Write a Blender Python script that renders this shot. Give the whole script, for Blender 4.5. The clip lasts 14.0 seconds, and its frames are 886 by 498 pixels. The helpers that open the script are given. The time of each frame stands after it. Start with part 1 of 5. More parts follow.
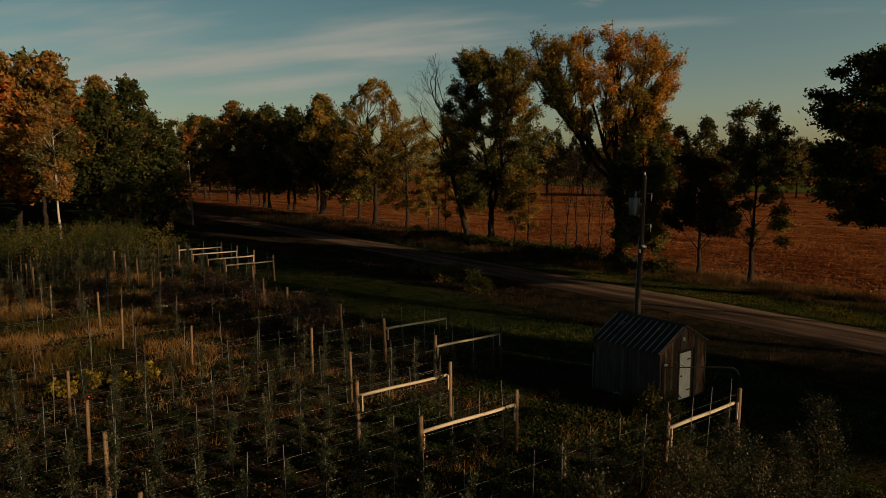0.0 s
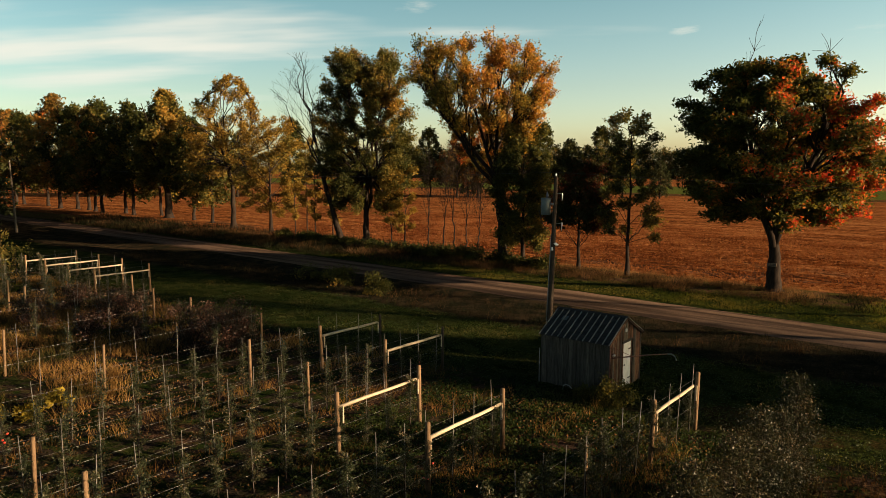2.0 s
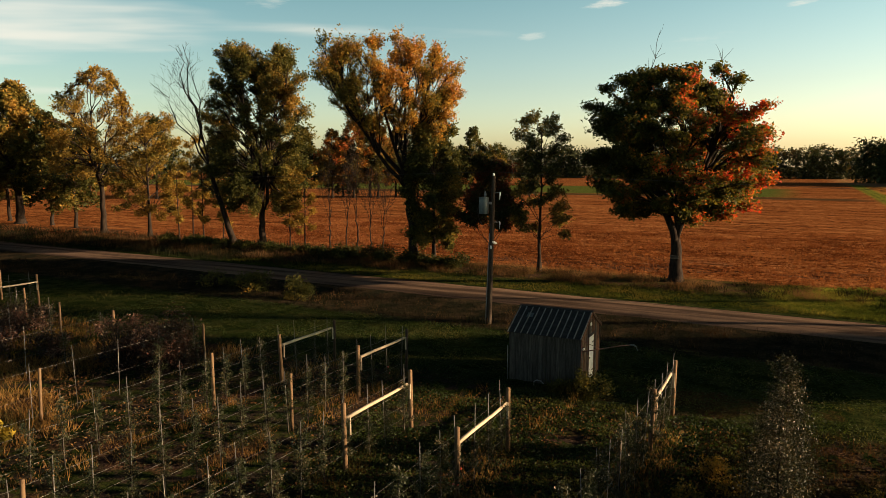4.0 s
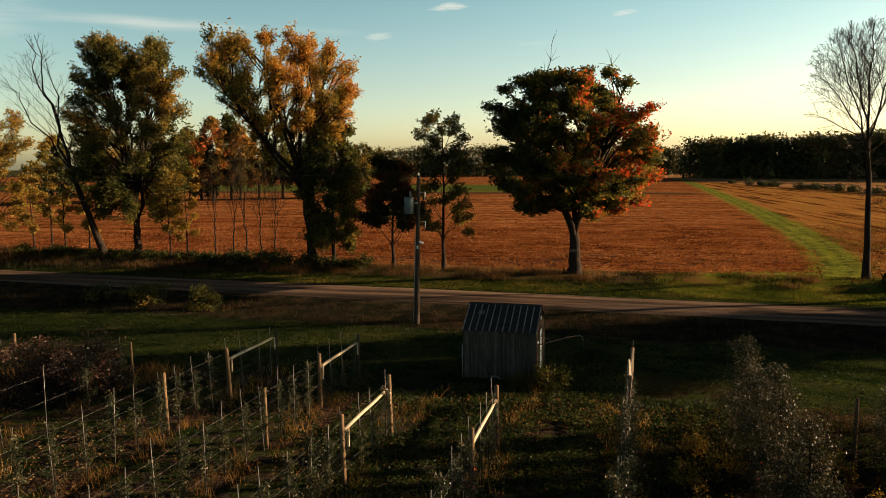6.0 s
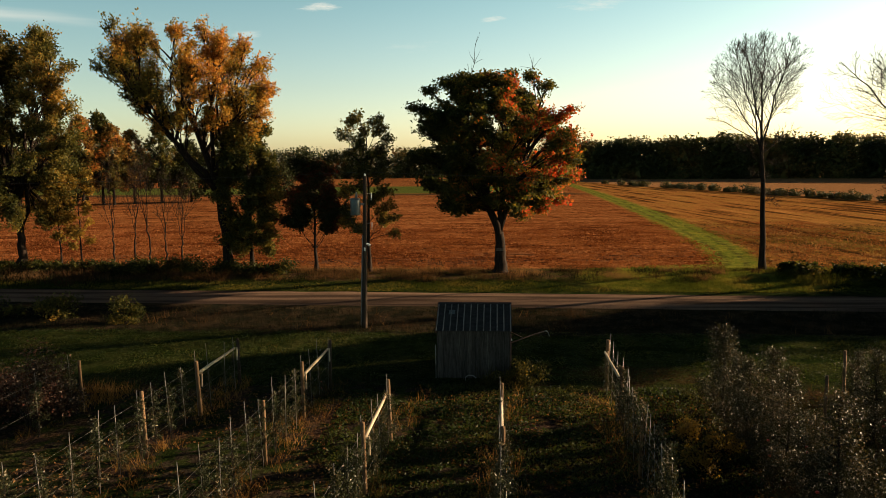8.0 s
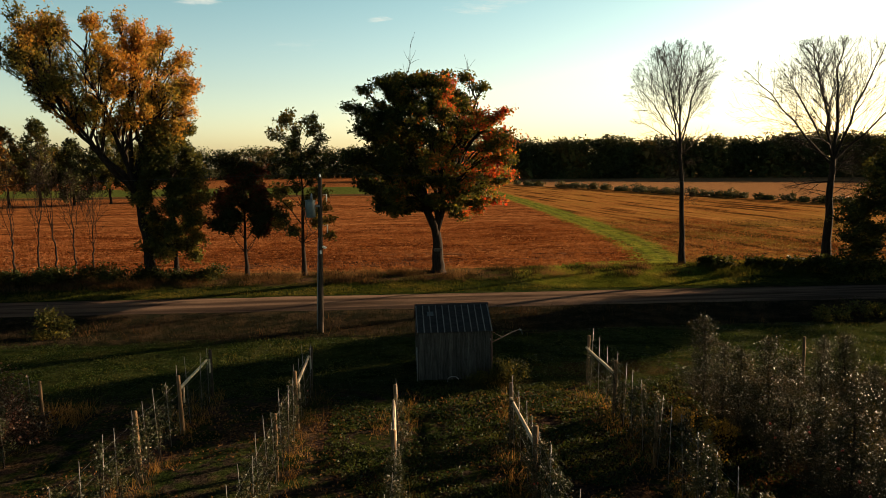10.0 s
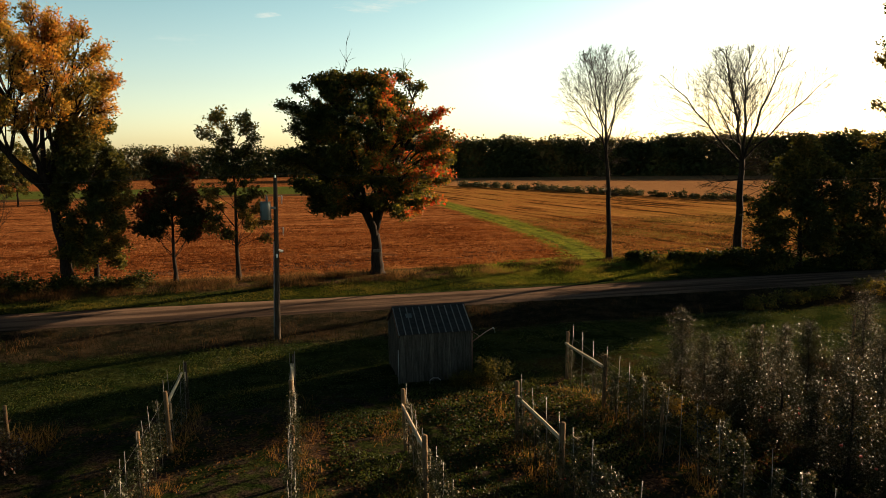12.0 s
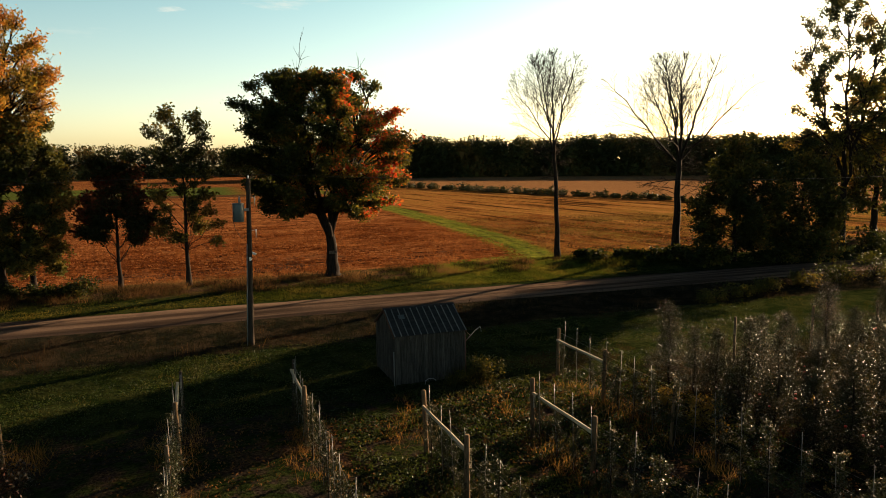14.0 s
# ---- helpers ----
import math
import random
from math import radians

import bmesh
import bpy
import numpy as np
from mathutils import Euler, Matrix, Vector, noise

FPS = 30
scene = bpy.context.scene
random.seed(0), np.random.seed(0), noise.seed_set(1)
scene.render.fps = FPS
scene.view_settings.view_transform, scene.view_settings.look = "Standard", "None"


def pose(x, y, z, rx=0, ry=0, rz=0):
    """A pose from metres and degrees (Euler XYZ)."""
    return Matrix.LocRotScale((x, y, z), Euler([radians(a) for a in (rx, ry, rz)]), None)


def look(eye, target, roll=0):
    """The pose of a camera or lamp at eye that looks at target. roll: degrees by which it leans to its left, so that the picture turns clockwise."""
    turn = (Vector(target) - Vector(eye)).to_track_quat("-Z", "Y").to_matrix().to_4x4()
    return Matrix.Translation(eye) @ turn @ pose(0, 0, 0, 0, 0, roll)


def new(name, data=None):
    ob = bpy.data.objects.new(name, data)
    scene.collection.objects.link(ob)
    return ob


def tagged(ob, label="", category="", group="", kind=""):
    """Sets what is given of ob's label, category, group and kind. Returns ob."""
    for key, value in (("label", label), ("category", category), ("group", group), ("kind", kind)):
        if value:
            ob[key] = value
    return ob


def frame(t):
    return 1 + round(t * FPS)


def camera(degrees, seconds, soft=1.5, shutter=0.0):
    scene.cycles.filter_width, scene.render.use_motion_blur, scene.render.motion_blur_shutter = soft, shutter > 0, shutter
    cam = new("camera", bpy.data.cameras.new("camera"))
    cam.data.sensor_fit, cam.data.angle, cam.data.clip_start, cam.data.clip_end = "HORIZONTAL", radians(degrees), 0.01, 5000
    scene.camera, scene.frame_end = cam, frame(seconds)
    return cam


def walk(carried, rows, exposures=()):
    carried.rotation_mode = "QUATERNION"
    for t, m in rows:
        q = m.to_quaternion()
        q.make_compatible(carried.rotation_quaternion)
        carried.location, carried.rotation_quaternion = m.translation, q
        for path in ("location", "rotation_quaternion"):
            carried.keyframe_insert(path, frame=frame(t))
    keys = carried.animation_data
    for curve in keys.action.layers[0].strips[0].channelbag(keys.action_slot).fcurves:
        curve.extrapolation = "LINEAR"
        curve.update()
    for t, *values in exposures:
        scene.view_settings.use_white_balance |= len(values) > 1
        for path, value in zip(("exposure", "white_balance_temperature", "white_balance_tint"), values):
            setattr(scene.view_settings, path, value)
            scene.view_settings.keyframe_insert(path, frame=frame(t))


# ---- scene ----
cam = camera(65.8, 14.0, soft=0.65)
PATH = [
    (0, (16.785, -21.66, 9.32), (15.2, -20.466, 9.074), -0.3),
    (0.5, (15.868, -22.591, 9.314), (14.364, -21.295, 9.068), 0.1),
    (1, (15.035, -23.395, 9.304), (13.614, -22.01, 9.058), 0.1),
    (1.5, (14.128, -24.136, 9.303), (12.793, -22.667, 9.058), -0.1),
    (2, (13.191, -24.871, 9.274), (11.941, -23.328, 9.032), -0.0),
    (2.5, (12.261, -25.494, 9.248), (11.091, -23.889, 9.009), -0.1),
    (3, (11.208, -26.095, 9.288), (10.123, -24.433, 9.047), -0.0),
    (5.5, (6.223, -28.03, 9.26), (5.6, -26.145, 9.016), -0.5),
    (6, (5.191, -28.338, 9.302), (4.674, -26.422, 9.056), -0.6),
    (6.5, (4.189, -28.542, 9.329), (3.764, -26.604, 9.081), -0.6),
    (7, (3.133, -28.677, 9.286), (2.793, -26.721, 9.041), -0.6),
    (7.5, (2.146, -28.763, 9.29), (1.892, -26.795, 9.045), -0.7),
    (8, (1.151, -28.812, 9.246), (0.985, -26.834, 9.002), -0.7),
    (8.5, (0.207, -28.8, 9.261), (0.125, -26.816, 9.016), -0.7),
    (11, (-4.443, -28.31, 9.318), (-4.143, -26.349, 9.069), -0.7),
    (11.5, (-5.291, -28.112, 9.341), (-4.915, -26.164, 9.09), -0.7),
    (12, (-6.147, -27.895, 9.375), (-5.696, -25.963, 9.123), -0.8),
    (12.5, (-6.978, -27.697, 9.394), (-6.452, -25.784, 9.142), -0.8),
    (13, (-7.782, -27.462, 9.417), (-7.182, -25.571, 9.164), -0.8),
    (13.5, (-8.581, -27.21, 9.448), (-7.936, -25.334, 9.192), -0.6),
    (14, (-9.342, -26.977, 9.42), (-8.655, -25.115, 9.166), -0.7),
]
walk(cam, [(t, look(eye, target, roll)) for t, eye, target, roll in PATH], [(0.0, 0.25), (0.3, 0.96), (0.6, 1.41), (1.0, 1.61), (1.5, 1.71), (8.0, 1.72), (14.0, 1.79)])

# ---- world, sun ----
SUN_AZ, SUN_EL = 68.0, 11.8      # clockwise from +y, above the horizon
sun_dir = Vector((math.sin(radians(SUN_AZ)) * math.cos(radians(SUN_EL)), math.cos(radians(SUN_AZ)) * math.cos(radians(SUN_EL)), math.sin(radians(SUN_EL))))


class Nodes:
    """Short hand for building node trees."""

    def __init__(self, tree):
        self.t = tree
        tree.nodes.clear()

    def n(self, kind):
        return self.t.nodes.new(kind)

    def put(self, socket, v):
        if isinstance(v, bpy.types.NodeSocket):
            self.t.links.new(v, socket)
        elif isinstance(v, (tuple, list)) and len(v) == 3 and socket.type == "RGBA":
            socket.default_value = (*v, 1)
        else:
            socket.default_value = v

    def math(self, op, a, b=0.0, c=0.0):
        node = self.n("ShaderNodeMath")
        node.operation = op
        for i, v in enumerate((a, b, c)):
            self.put(node.inputs[i], v)
        return node.outputs[0]

    def mix(self, f, a, b, blend="MIX"):
        node = self.n("ShaderNodeMix")
        node.data_type, node.blend_type = "RGBA", blend
        self.put(node.inputs[0], f), self.put(node.inputs[6], a), self.put(node.inputs[7], b)
        return node.outputs[2]

    def step(self, v, lo, hi):
        node = self.n("ShaderNodeMapRange")
        node.interpolation_type = "SMOOTHSTEP"
        self.put(node.inputs[0], v), self.put(node.inputs[1], lo), self.put(node.inputs[2], hi)
        return node.outputs[0]

    def noise(self, vec, scale, detail=3.0, rough=0.55, out=0):
        node = self.n("ShaderNodeTexNoise")
        self.put(node.inputs["Vector"], vec)
        node.inputs["Scale"].default_value, node.inputs["Detail"].default_value, node.inputs["Roughness"].default_value = scale, detail, rough
        return node.outputs[out]

    def scaled(self, vec, s, r=(0, 0, 0)):
        node = self.n("ShaderNodeMapping")
        self.put(node.inputs[0], vec)
        node.inputs["Scale"].default_value = s
        node.inputs["Rotation"].default_value = r
        return node.outputs[0]

    def ramp(self, f, stops):
        node = self.n("ShaderNodeValToRGB")
        e = node.color_ramp.elements
        while len(e) < len(stops):
            e.new(0.5)
        for el, (p, c) in zip(e, stops):
            el.position, el.color = p, (*c, 1)
        self.put(node.inputs[0], f)
        return node.outputs[0]

    def bump(self, h, strength=0.5, dist=0.02):
        node = self.n("ShaderNodeBump")
        node.inputs["Strength"].default_value, node.inputs["Distance"].default_value = strength, dist
        self.put(node.inputs["Height"], h)
        return node.outputs[0]


world = bpy.data.worlds.new("sky")
scene.world = world
world.use_nodes = True
w = Nodes(world.node_tree)
sky = w.n("ShaderNodeTexSky")
sky.sky_type, sky.sun_disc, sky.sun_elevation, sky.sun_rotation = "NISHITA", False, radians(SUN_EL), radians(SUN_AZ)
sky.air_density, sky.dust_density, sky.ozone_density = 1.0, 1.6, 1.6
way = w.n("ShaderNodeTexCoord").outputs["Generated"]
sep = w.n("ShaderNodeSeparateXYZ")
w.put(sep.inputs[0], way)
up = sep.outputs[2]
high = w.math("MAXIMUM", w.math("ADD", up, 0.08), 0.03)
flat = w.n("ShaderNodeCombineXYZ")
w.put(flat.inputs[0], w.math("DIVIDE", sep.outputs[0], high)), w.put(flat.inputs[1], w.math("DIVIDE", sep.outputs[1], high))
streaks = w.noise(w.scaled(w.scaled(flat.outputs[0], (1, 1, 1), (0, 0, radians(55))), (0.8, 0.26, 1)), 0.8, 5.0, 0.52)
veil = w.noise(flat.outputs[0], 0.33, 2.0, 0.5)
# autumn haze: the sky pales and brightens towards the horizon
# overhead, above what the camera sees, it is dimmed to deepen the shade
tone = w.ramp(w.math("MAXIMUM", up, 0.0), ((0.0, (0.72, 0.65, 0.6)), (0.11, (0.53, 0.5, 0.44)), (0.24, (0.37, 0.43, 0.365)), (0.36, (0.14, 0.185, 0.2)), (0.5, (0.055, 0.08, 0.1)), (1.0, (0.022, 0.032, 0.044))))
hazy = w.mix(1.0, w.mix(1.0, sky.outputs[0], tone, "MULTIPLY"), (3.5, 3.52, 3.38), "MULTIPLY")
# thin cirrus lies thick towards -x and only in wisps elsewhere
westward = w.step(w.math("MULTIPLY", sep.outputs[0], -1.0), 0.35, 0.95)
hazy = w.mix(w.math("MULTIPLY", w.step(w.math("MULTIPLY", sep.outputs[0], -1.0), 0.0, 1.0), 0.7), hazy, w.mix(1.0, hazy, (0.55, 0.64, 0.66), "MULTIPLY"))
cover = w.step(w.math("ADD", streaks, w.math("MULTIPLY", w.math("SUBTRACT", veil, 0.5), 0.5)), w.math("SUBTRACT", 0.68, w.math("MULTIPLY", westward, 0.19)), w.math("SUBTRACT", 0.84, w.math("MULTIPLY", westward, 0.2)))
cover = w.math("MULTIPLY", w.math("MULTIPLY", cover, w.step(up, 0.03, 0.14)), 0.85)
# small wisps: azimuth, height, half length, half thickness, cover
azimuth = w.math("ARCTAN2", sep.outputs[0], sep.outputs[1])
ragged = w.math("SUBTRACT", w.noise(w.scaled(way, (16, 16, 90)), 1.0, 6.0, 0.7), 0.5)
for az, el, long, thick, most in ((-14.5, 12.4, 2.2, 0.38, 0.85), (-0.5, 11.6, 1.0, 0.3, 0.6), (8.5, 12.6, 3.6, 0.7, 0.55), (-20.0, 10.2, 1.2, 0.35, 0.4), (-41.0, 12.6, 1.6, 0.5, 0.4), (-7.0, 9.4, 3.5, 0.5, 0.25)):
    across = w.math("DIVIDE", w.math("SUBTRACT", azimuth, radians(az)), radians(long))
    tall = w.math("DIVIDE", w.math("SUBTRACT", w.math("SUBTRACT", up, math.sin(radians(el))), w.math("MULTIPLY", w.math("SUBTRACT", azimuth, radians(az)), 0.1)), radians(thick))
    far_off = w.math("ADD", w.math("ADD", w.math("MULTIPLY", across, across), w.math("MULTIPLY", tall, tall)), w.math("MULTIPLY", ragged, 6.0))
    cover = w.math("MAXIMUM", cover, w.math("MULTIPLY", w.step(far_off, 1.0, -1.2), most))
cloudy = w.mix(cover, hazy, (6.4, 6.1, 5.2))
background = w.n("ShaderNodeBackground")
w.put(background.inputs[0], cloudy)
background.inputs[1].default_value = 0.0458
w.t.links.new(background.outputs[0], w.n("ShaderNodeOutputWorld").inputs[0])

sun = new("sun", bpy.data.lights.new("sun", "SUN"))
sun.data.energy, sun.data.angle, sun.data.color = 5.0, radians(0.55), (1.0, 0.69, 0.41)
sun.matrix_world = look(sun_dir * 200, (0, 0, 0))


# ---- materials ----
def surface(name, rough=0.8, spec=0.4):
    """A new material: its node helper, principled shader and object position."""
    m = bpy.data.materials.new(name)
    m.use_nodes = True
    k = Nodes(m.node_tree)
    p = k.n("ShaderNodeBsdfPrincipled")
    p.inputs["Roughness"].default_value = rough
    p.inputs["Specular IOR Level"].default_value = spec
    k.t.links.new(p.outputs[0], k.n("ShaderNodeOutputMaterial").inputs[0])
    return m, k, p


def plain(name, a, b, scale=6.0, rough=0.8, spec=0.12, stretch=(1, 1, 1), metal=0.0, bump=0.3, vary=0.25):
    """A material mottled between two colours, with fine relief and a shift from object to object."""
    m, k, p = surface(name, rough, spec)
    at = k.scaled(k.n("ShaderNodeTexCoord").outputs["Object"], stretch)
    big, fine = k.noise(at, scale, 4), k.noise(at, scale * 7, 3)
    col = k.mix(k.step(k.math("ADD", k.math("MULTIPLY", big, 0.65), k.math("MULTIPLY", fine, 0.35)), 0.32, 0.68), a, b)
    r = k.n("ShaderNodeObjectInfo").outputs["Random"]
    shade = k.math("ADD", 1 - vary / 2, k.math("MULTIPLY", r, vary))
    g = k.n("ShaderNodeCombineColor")
    for i in range(3):
        k.put(g.inputs[i], shade)
    k.put(p.inputs["Base Color"], k.mix(1.0, col, g.outputs[0], "MULTIPLY"))
    p.inputs["Metallic"].default_value = metal
    k.put(p.inputs["Normal"], k.bump(fine, bump, 0.01))
    return m


def leafy(name, stops, patch=0.25, thin=0.4, rough=0.6, spec=0.08, spread=0.5, sunny=0.0, shift=0.0, swing=1.0):
    """Leaves: colour from a slow drift over the crown and the single leaf's chance; light comes through them."""
    m = bpy.data.materials.new(name)
    m.use_nodes = True
    k = Nodes(m.node_tree)
    at = k.n("ShaderNodeTexCoord").outputs["Object"]
    drift = k.noise(at, patch, 2.0, 0.5)
    alone = k.n("ShaderNodeNewGeometry").outputs["Random Per Island"]
    tree_chance = k.n("ShaderNodeObjectInfo").outputs["Random"]
    f = k.math("ADD", k.math("MULTIPLY", k.step(drift, 0.3, 0.7), swing), k.math("MULTIPLY", k.math("SUBTRACT", alone, 0.5), spread))
    f = k.math("ADD", f, shift)
    f = k.math("ADD", f, k.math("MULTIPLY", k.math("SUBTRACT", tree_chance, 0.5), 0.2))
    if sunny:   # brighter, redder leaves towards +x: turned colour plus the sunlit side painted in
        sx = k.n("ShaderNodeSeparateXYZ")
        k.put(sx.inputs[0], at)
        f = k.math("ADD", f, k.math("MULTIPLY", sx.outputs[0], sunny))
    col = k.ramp(f, stops)
    p = k.n("ShaderNodeBsdfPrincipled")
    k.put(p.inputs["Base Color"], col)
    p.inputs["Roughness"].default_value, p.inputs["Specular IOR Level"].default_value = rough, spec
    tr = k.n("ShaderNodeBsdfTranslucent")
    k.put(tr.inputs[0], k.mix(1.0, col, (1.25, 1.1, 0.7), "MULTIPLY"))
    mx = k.n("ShaderNodeMixShader")
    mx.inputs[0].default_value = thin
    k.t.links.new(p.outputs[0], mx.inputs[1]), k.t.links.new(tr.outputs[0], mx.inputs[2])
    k.t.links.new(mx.outputs[0], k.n("ShaderNodeOutputMaterial").inputs[0])
    return m


bark = plain("bark", (0.00892, 0.00686, 0.00549), (0.0316, 0.0233, 0.0178), 3.0, 0.9, 0.05, (3, 3, 0.7), bump=0.8)
bark_pale = plain("bark_pale", (0.0343, 0.0288, 0.0233), (0.0892, 0.0721, 0.0583), 3.0, 0.85, 0.05, (3, 3, 0.7), bump=0.6)
wood_post = plain("weathered_post_wood", (0.0769, 0.0494, 0.0275), (0.165, 0.11, 0.0631), 5.0, 0.8, 0.05, (6, 6, 0.8), bump=0.5)
wood_rail = plain("peeled_rail_wood", (0.292, 0.233, 0.152), (0.42, 0.35, 0.245), 4.0, 0.7, 0.3, (5, 0.8, 5), bump=0.4)
stake_mat = plain("stake_metal", (0.0803, 0.078, 0.0714), (0.152, 0.143, 0.129), 8.0, 0.5, 0.5, metal=0.35)
wire_mat = plain("wire_metal", (0.11, 0.11, 0.11), (0.192, 0.185, 0.178), 4.0, 0.4, 0.5, metal=0.8)
board_grey = plain("board_grey", (0.027, 0.0248, 0.0216), (0.0773, 0.0696, 0.0603), 3.0, 0.85, 0.05, (6, 6, 0.6), bump=0.7, vary=0.5)
board_red = plain("board_brown", (0.024, 0.013, 0.00892), (0.137, 0.0721, 0.0426), 3.0, 0.85, 0.05, (6, 6, 0.7), bump=0.7, vary=1.1)
roof_metal = plain("roof_metal", (0.0154, 0.0157, 0.0154), (0.0386, 0.0362, 0.034), 2.0, 0.62, 0.12, (1, 3, 1), metal=0.0, bump=0.15)
board_pale = plain("board_pale", (0.0625, 0.0491, 0.0379), (0.152, 0.125, 0.0981), 3.0, 0.85, 0.05, (6, 6, 0.7), bump=0.7, vary=0.4)
white_paint = plain("worn_white_paint", (0.62, 0.6, 0.55), (0.82, 0.8, 0.75), 4.0, 0.6, 0.4, (2, 2, 1))
dark_gap = plain("dark_timber", (0.0206, 0.0172, 0.0137), (0.048, 0.0378, 0.0309), 4.0, 0.9, 0.2)
red_pipe = plain("rusty_red_pipe", (0.048, 0.0151, 0.0103), (0.11, 0.0412, 0.0275), 6.0, 0.6, 0.4)
tank_mat = plain("grey_tank_paint", (0.048, 0.0686, 0.0721), (0.0755, 0.0995, 0.103), 3.0, 0.45, 0.5)
pole_wood = plain("pole_wood", (0.0192, 0.0151, 0.0117), (0.0549, 0.0426, 0.0323), 3.0, 0.85, 0.05, (6, 6, 0.5), bump=0.7)
conduit_mat = plain("grey_conduit", (0.137, 0.137, 0.137), (0.22, 0.22, 0.213), 4.0, 0.5, 0.5)
rubber = plain("black_rubber", (0.02, 0.02, 0.02), (0.045, 0.045, 0.042), 5.0, 0.7, 0.3)
apple_mat = plain("apple_skin", (0.4, 0.015, 0.01), (0.55, 0.05, 0.02), 8.0, 0.35, 0.5)

G_DARK, G_MID, G_LIT = (0.0151, 0.0206, 0.00618), (0.0316, 0.0371, 0.00892), (0.0686, 0.0686, 0.0144)
YEL, ORA, RED, BRN = (0.198, 0.121, 0.0192), (0.231, 0.0824, 0.0137), (0.209, 0.0247, 0.011), (0.11, 0.0549, 0.0192)
leaf_maple = leafy("maple_leaves", ((0.0, (0.02, 0.029, 0.009)), (0.5, (0.055, 0.062, 0.0145)), (0.74, (0.13, 0.1, 0.02)), (0.86, (0.33, 0.105, 0.022)), (1.0, (0.43, 0.05, 0.018))), 0.5, 0.48, spread=0.4, sunny=0.045, shift=0.07, swing=0.75)
leaf_orange = leafy("orange_leaves", ((0.0, (0.089, 0.0852, 0.0178)), (0.35, (0.215, 0.145, 0.0267)), (0.7, (0.319, 0.163, 0.0274)), (1.0, (0.341, 0.126, 0.0238))), 0.3, 0.45, sunny=0.05, shift=0.13, swing=0.9)
leaf_green = leafy("dark_green_leaves", ((0.0, G_DARK), (0.5, G_MID), (0.8, G_LIT), (1.0, (0.11, 0.0769, 0.0214))), 0.2, 0.35)
leaf_olive = leafy("turning_green_leaves", ((0.0, (0.0282, 0.0353, 0.0106)), (0.4, (0.0646, 0.0646, 0.0164)), (0.7, (0.152, 0.117, 0.0258)), (1.0, (0.294, 0.164, 0.0329))), 0.16, 0.4)
leaf_yellow = leafy("yellow_leaves", ((0.0, (0.0941, 0.0863, 0.0196)), (0.4, (0.196, 0.133, 0.0275)), (1.0, YEL)), 0.15, 0.45)
leaf_russet = leafy("russet_leaves", ((0.0, (0.0494, 0.0494, 0.0138)), (0.45, (0.149, 0.0938, 0.0238)), (0.8, (0.277, 0.128, 0.0277)), (1.0, (0.317, 0.0791, 0.0198))), 0.14, 0.4)
leaf_darkred = leafy("dark_red_leaves", ((0.0, G_DARK), (0.45, (0.0316, 0.0284, 0.0101)), (0.75, (0.0758, 0.0253, 0.0114)), (1.0, (0.126, 0.0284, 0.0126))), 0.3, 0.3)
leaf_wood = leafy("woodland_leaves", ((0.0, (0.0194, 0.0255, 0.00968)), (0.5, (0.0396, 0.0458, 0.015)), (0.85, (0.0704, 0.0642, 0.0194)), (1.0, (0.114, 0.0748, 0.0238))), 0.05, 0.15)
leaf_thicket = leafy("thicket_leaves", ((0.0, (0.0264, 0.0317, 0.00968)), (0.5, (0.0546, 0.0563, 0.0141)), (0.82, (0.114, 0.088, 0.0211)), (1.0, (0.194, 0.114, 0.0264))), 0.22, 0.4)
# pale last stops here: light undersides, also standing in for glints
leaf_fruit = leafy("young_fruit_tree_leaves", ((0.0, (0.015, 0.021, 0.0105)), (0.6, (0.033, 0.038, 0.017)), (0.82, (0.055, 0.05, 0.022)), (0.94, (0.075, 0.06, 0.028)), (1.0, (0.15, 0.12, 0.075))), 0.9, 0.2, 0.4, 0.13, 0.95)
leaf_pear = leafy("bushy_fruit_tree_leaves", ((0.0, (0.009, 0.0125, 0.006)), (0.6, (0.021, 0.0225, 0.0095)), (0.82, (0.036, 0.0315, 0.0125)), (0.94, (0.05, 0.0395, 0.017)), (1.0, (0.1, 0.078, 0.048))), 0.9, 0.16, 0.42, 0.1, 0.95)
leaf_rust = leafy("rusty_bush_leaves", ((0.0, (0.0144, 0.0134, 0.00823)), (0.6, (0.035, 0.0205, 0.0134)), (0.85, (0.0874, 0.0309, 0.0205)), (1.0, (0.154, 0.0978, 0.072))), 0.8, 0.3, 0.45, 0.2, 0.85)
leaf_gold = leafy("golden_leaves", ((0.0, (0.11, 0.0934, 0.0165)), (1.0, (0.275, 0.198, 0.022))), 1.0, 0.4)
grass_green = leafy("green_grass", ((0.0, (0.0131, 0.0188, 0.00588)), (0.6, (0.0263, 0.0346, 0.00924)), (1.0, (0.054, 0.0494, 0.0168))), 0.3, 0.35, 0.6, 0.0)
grass_clover = leafy("clover_leaves", ((0.0, (0.014, 0.0258, 0.00649)), (0.6, (0.0323, 0.0496, 0.0108)), (1.0, (0.0649, 0.0673, 0.0173))), 0.3, 0.35, 0.5, 0.1)
grass_dry = leafy("dry_grass", ((0.0, (0.0254, 0.0236, 0.0109)), (0.45, (0.0865, 0.0455, 0.02)), (1.0, (0.163, 0.0964, 0.0455))), 0.22, 0.35, 0.7, 0.0)
# near-black weed colour, the shade of verges and tree rows put in
grass_shaded = leafy("rank_weeds_shaded", ((0.0, (0.00754, 0.0103, 0.0054)), (0.6, (0.0169, 0.0159, 0.00876)), (1.0, (0.0452, 0.0258, 0.0135))), 0.25, 0.3, 0.65, 0.0)
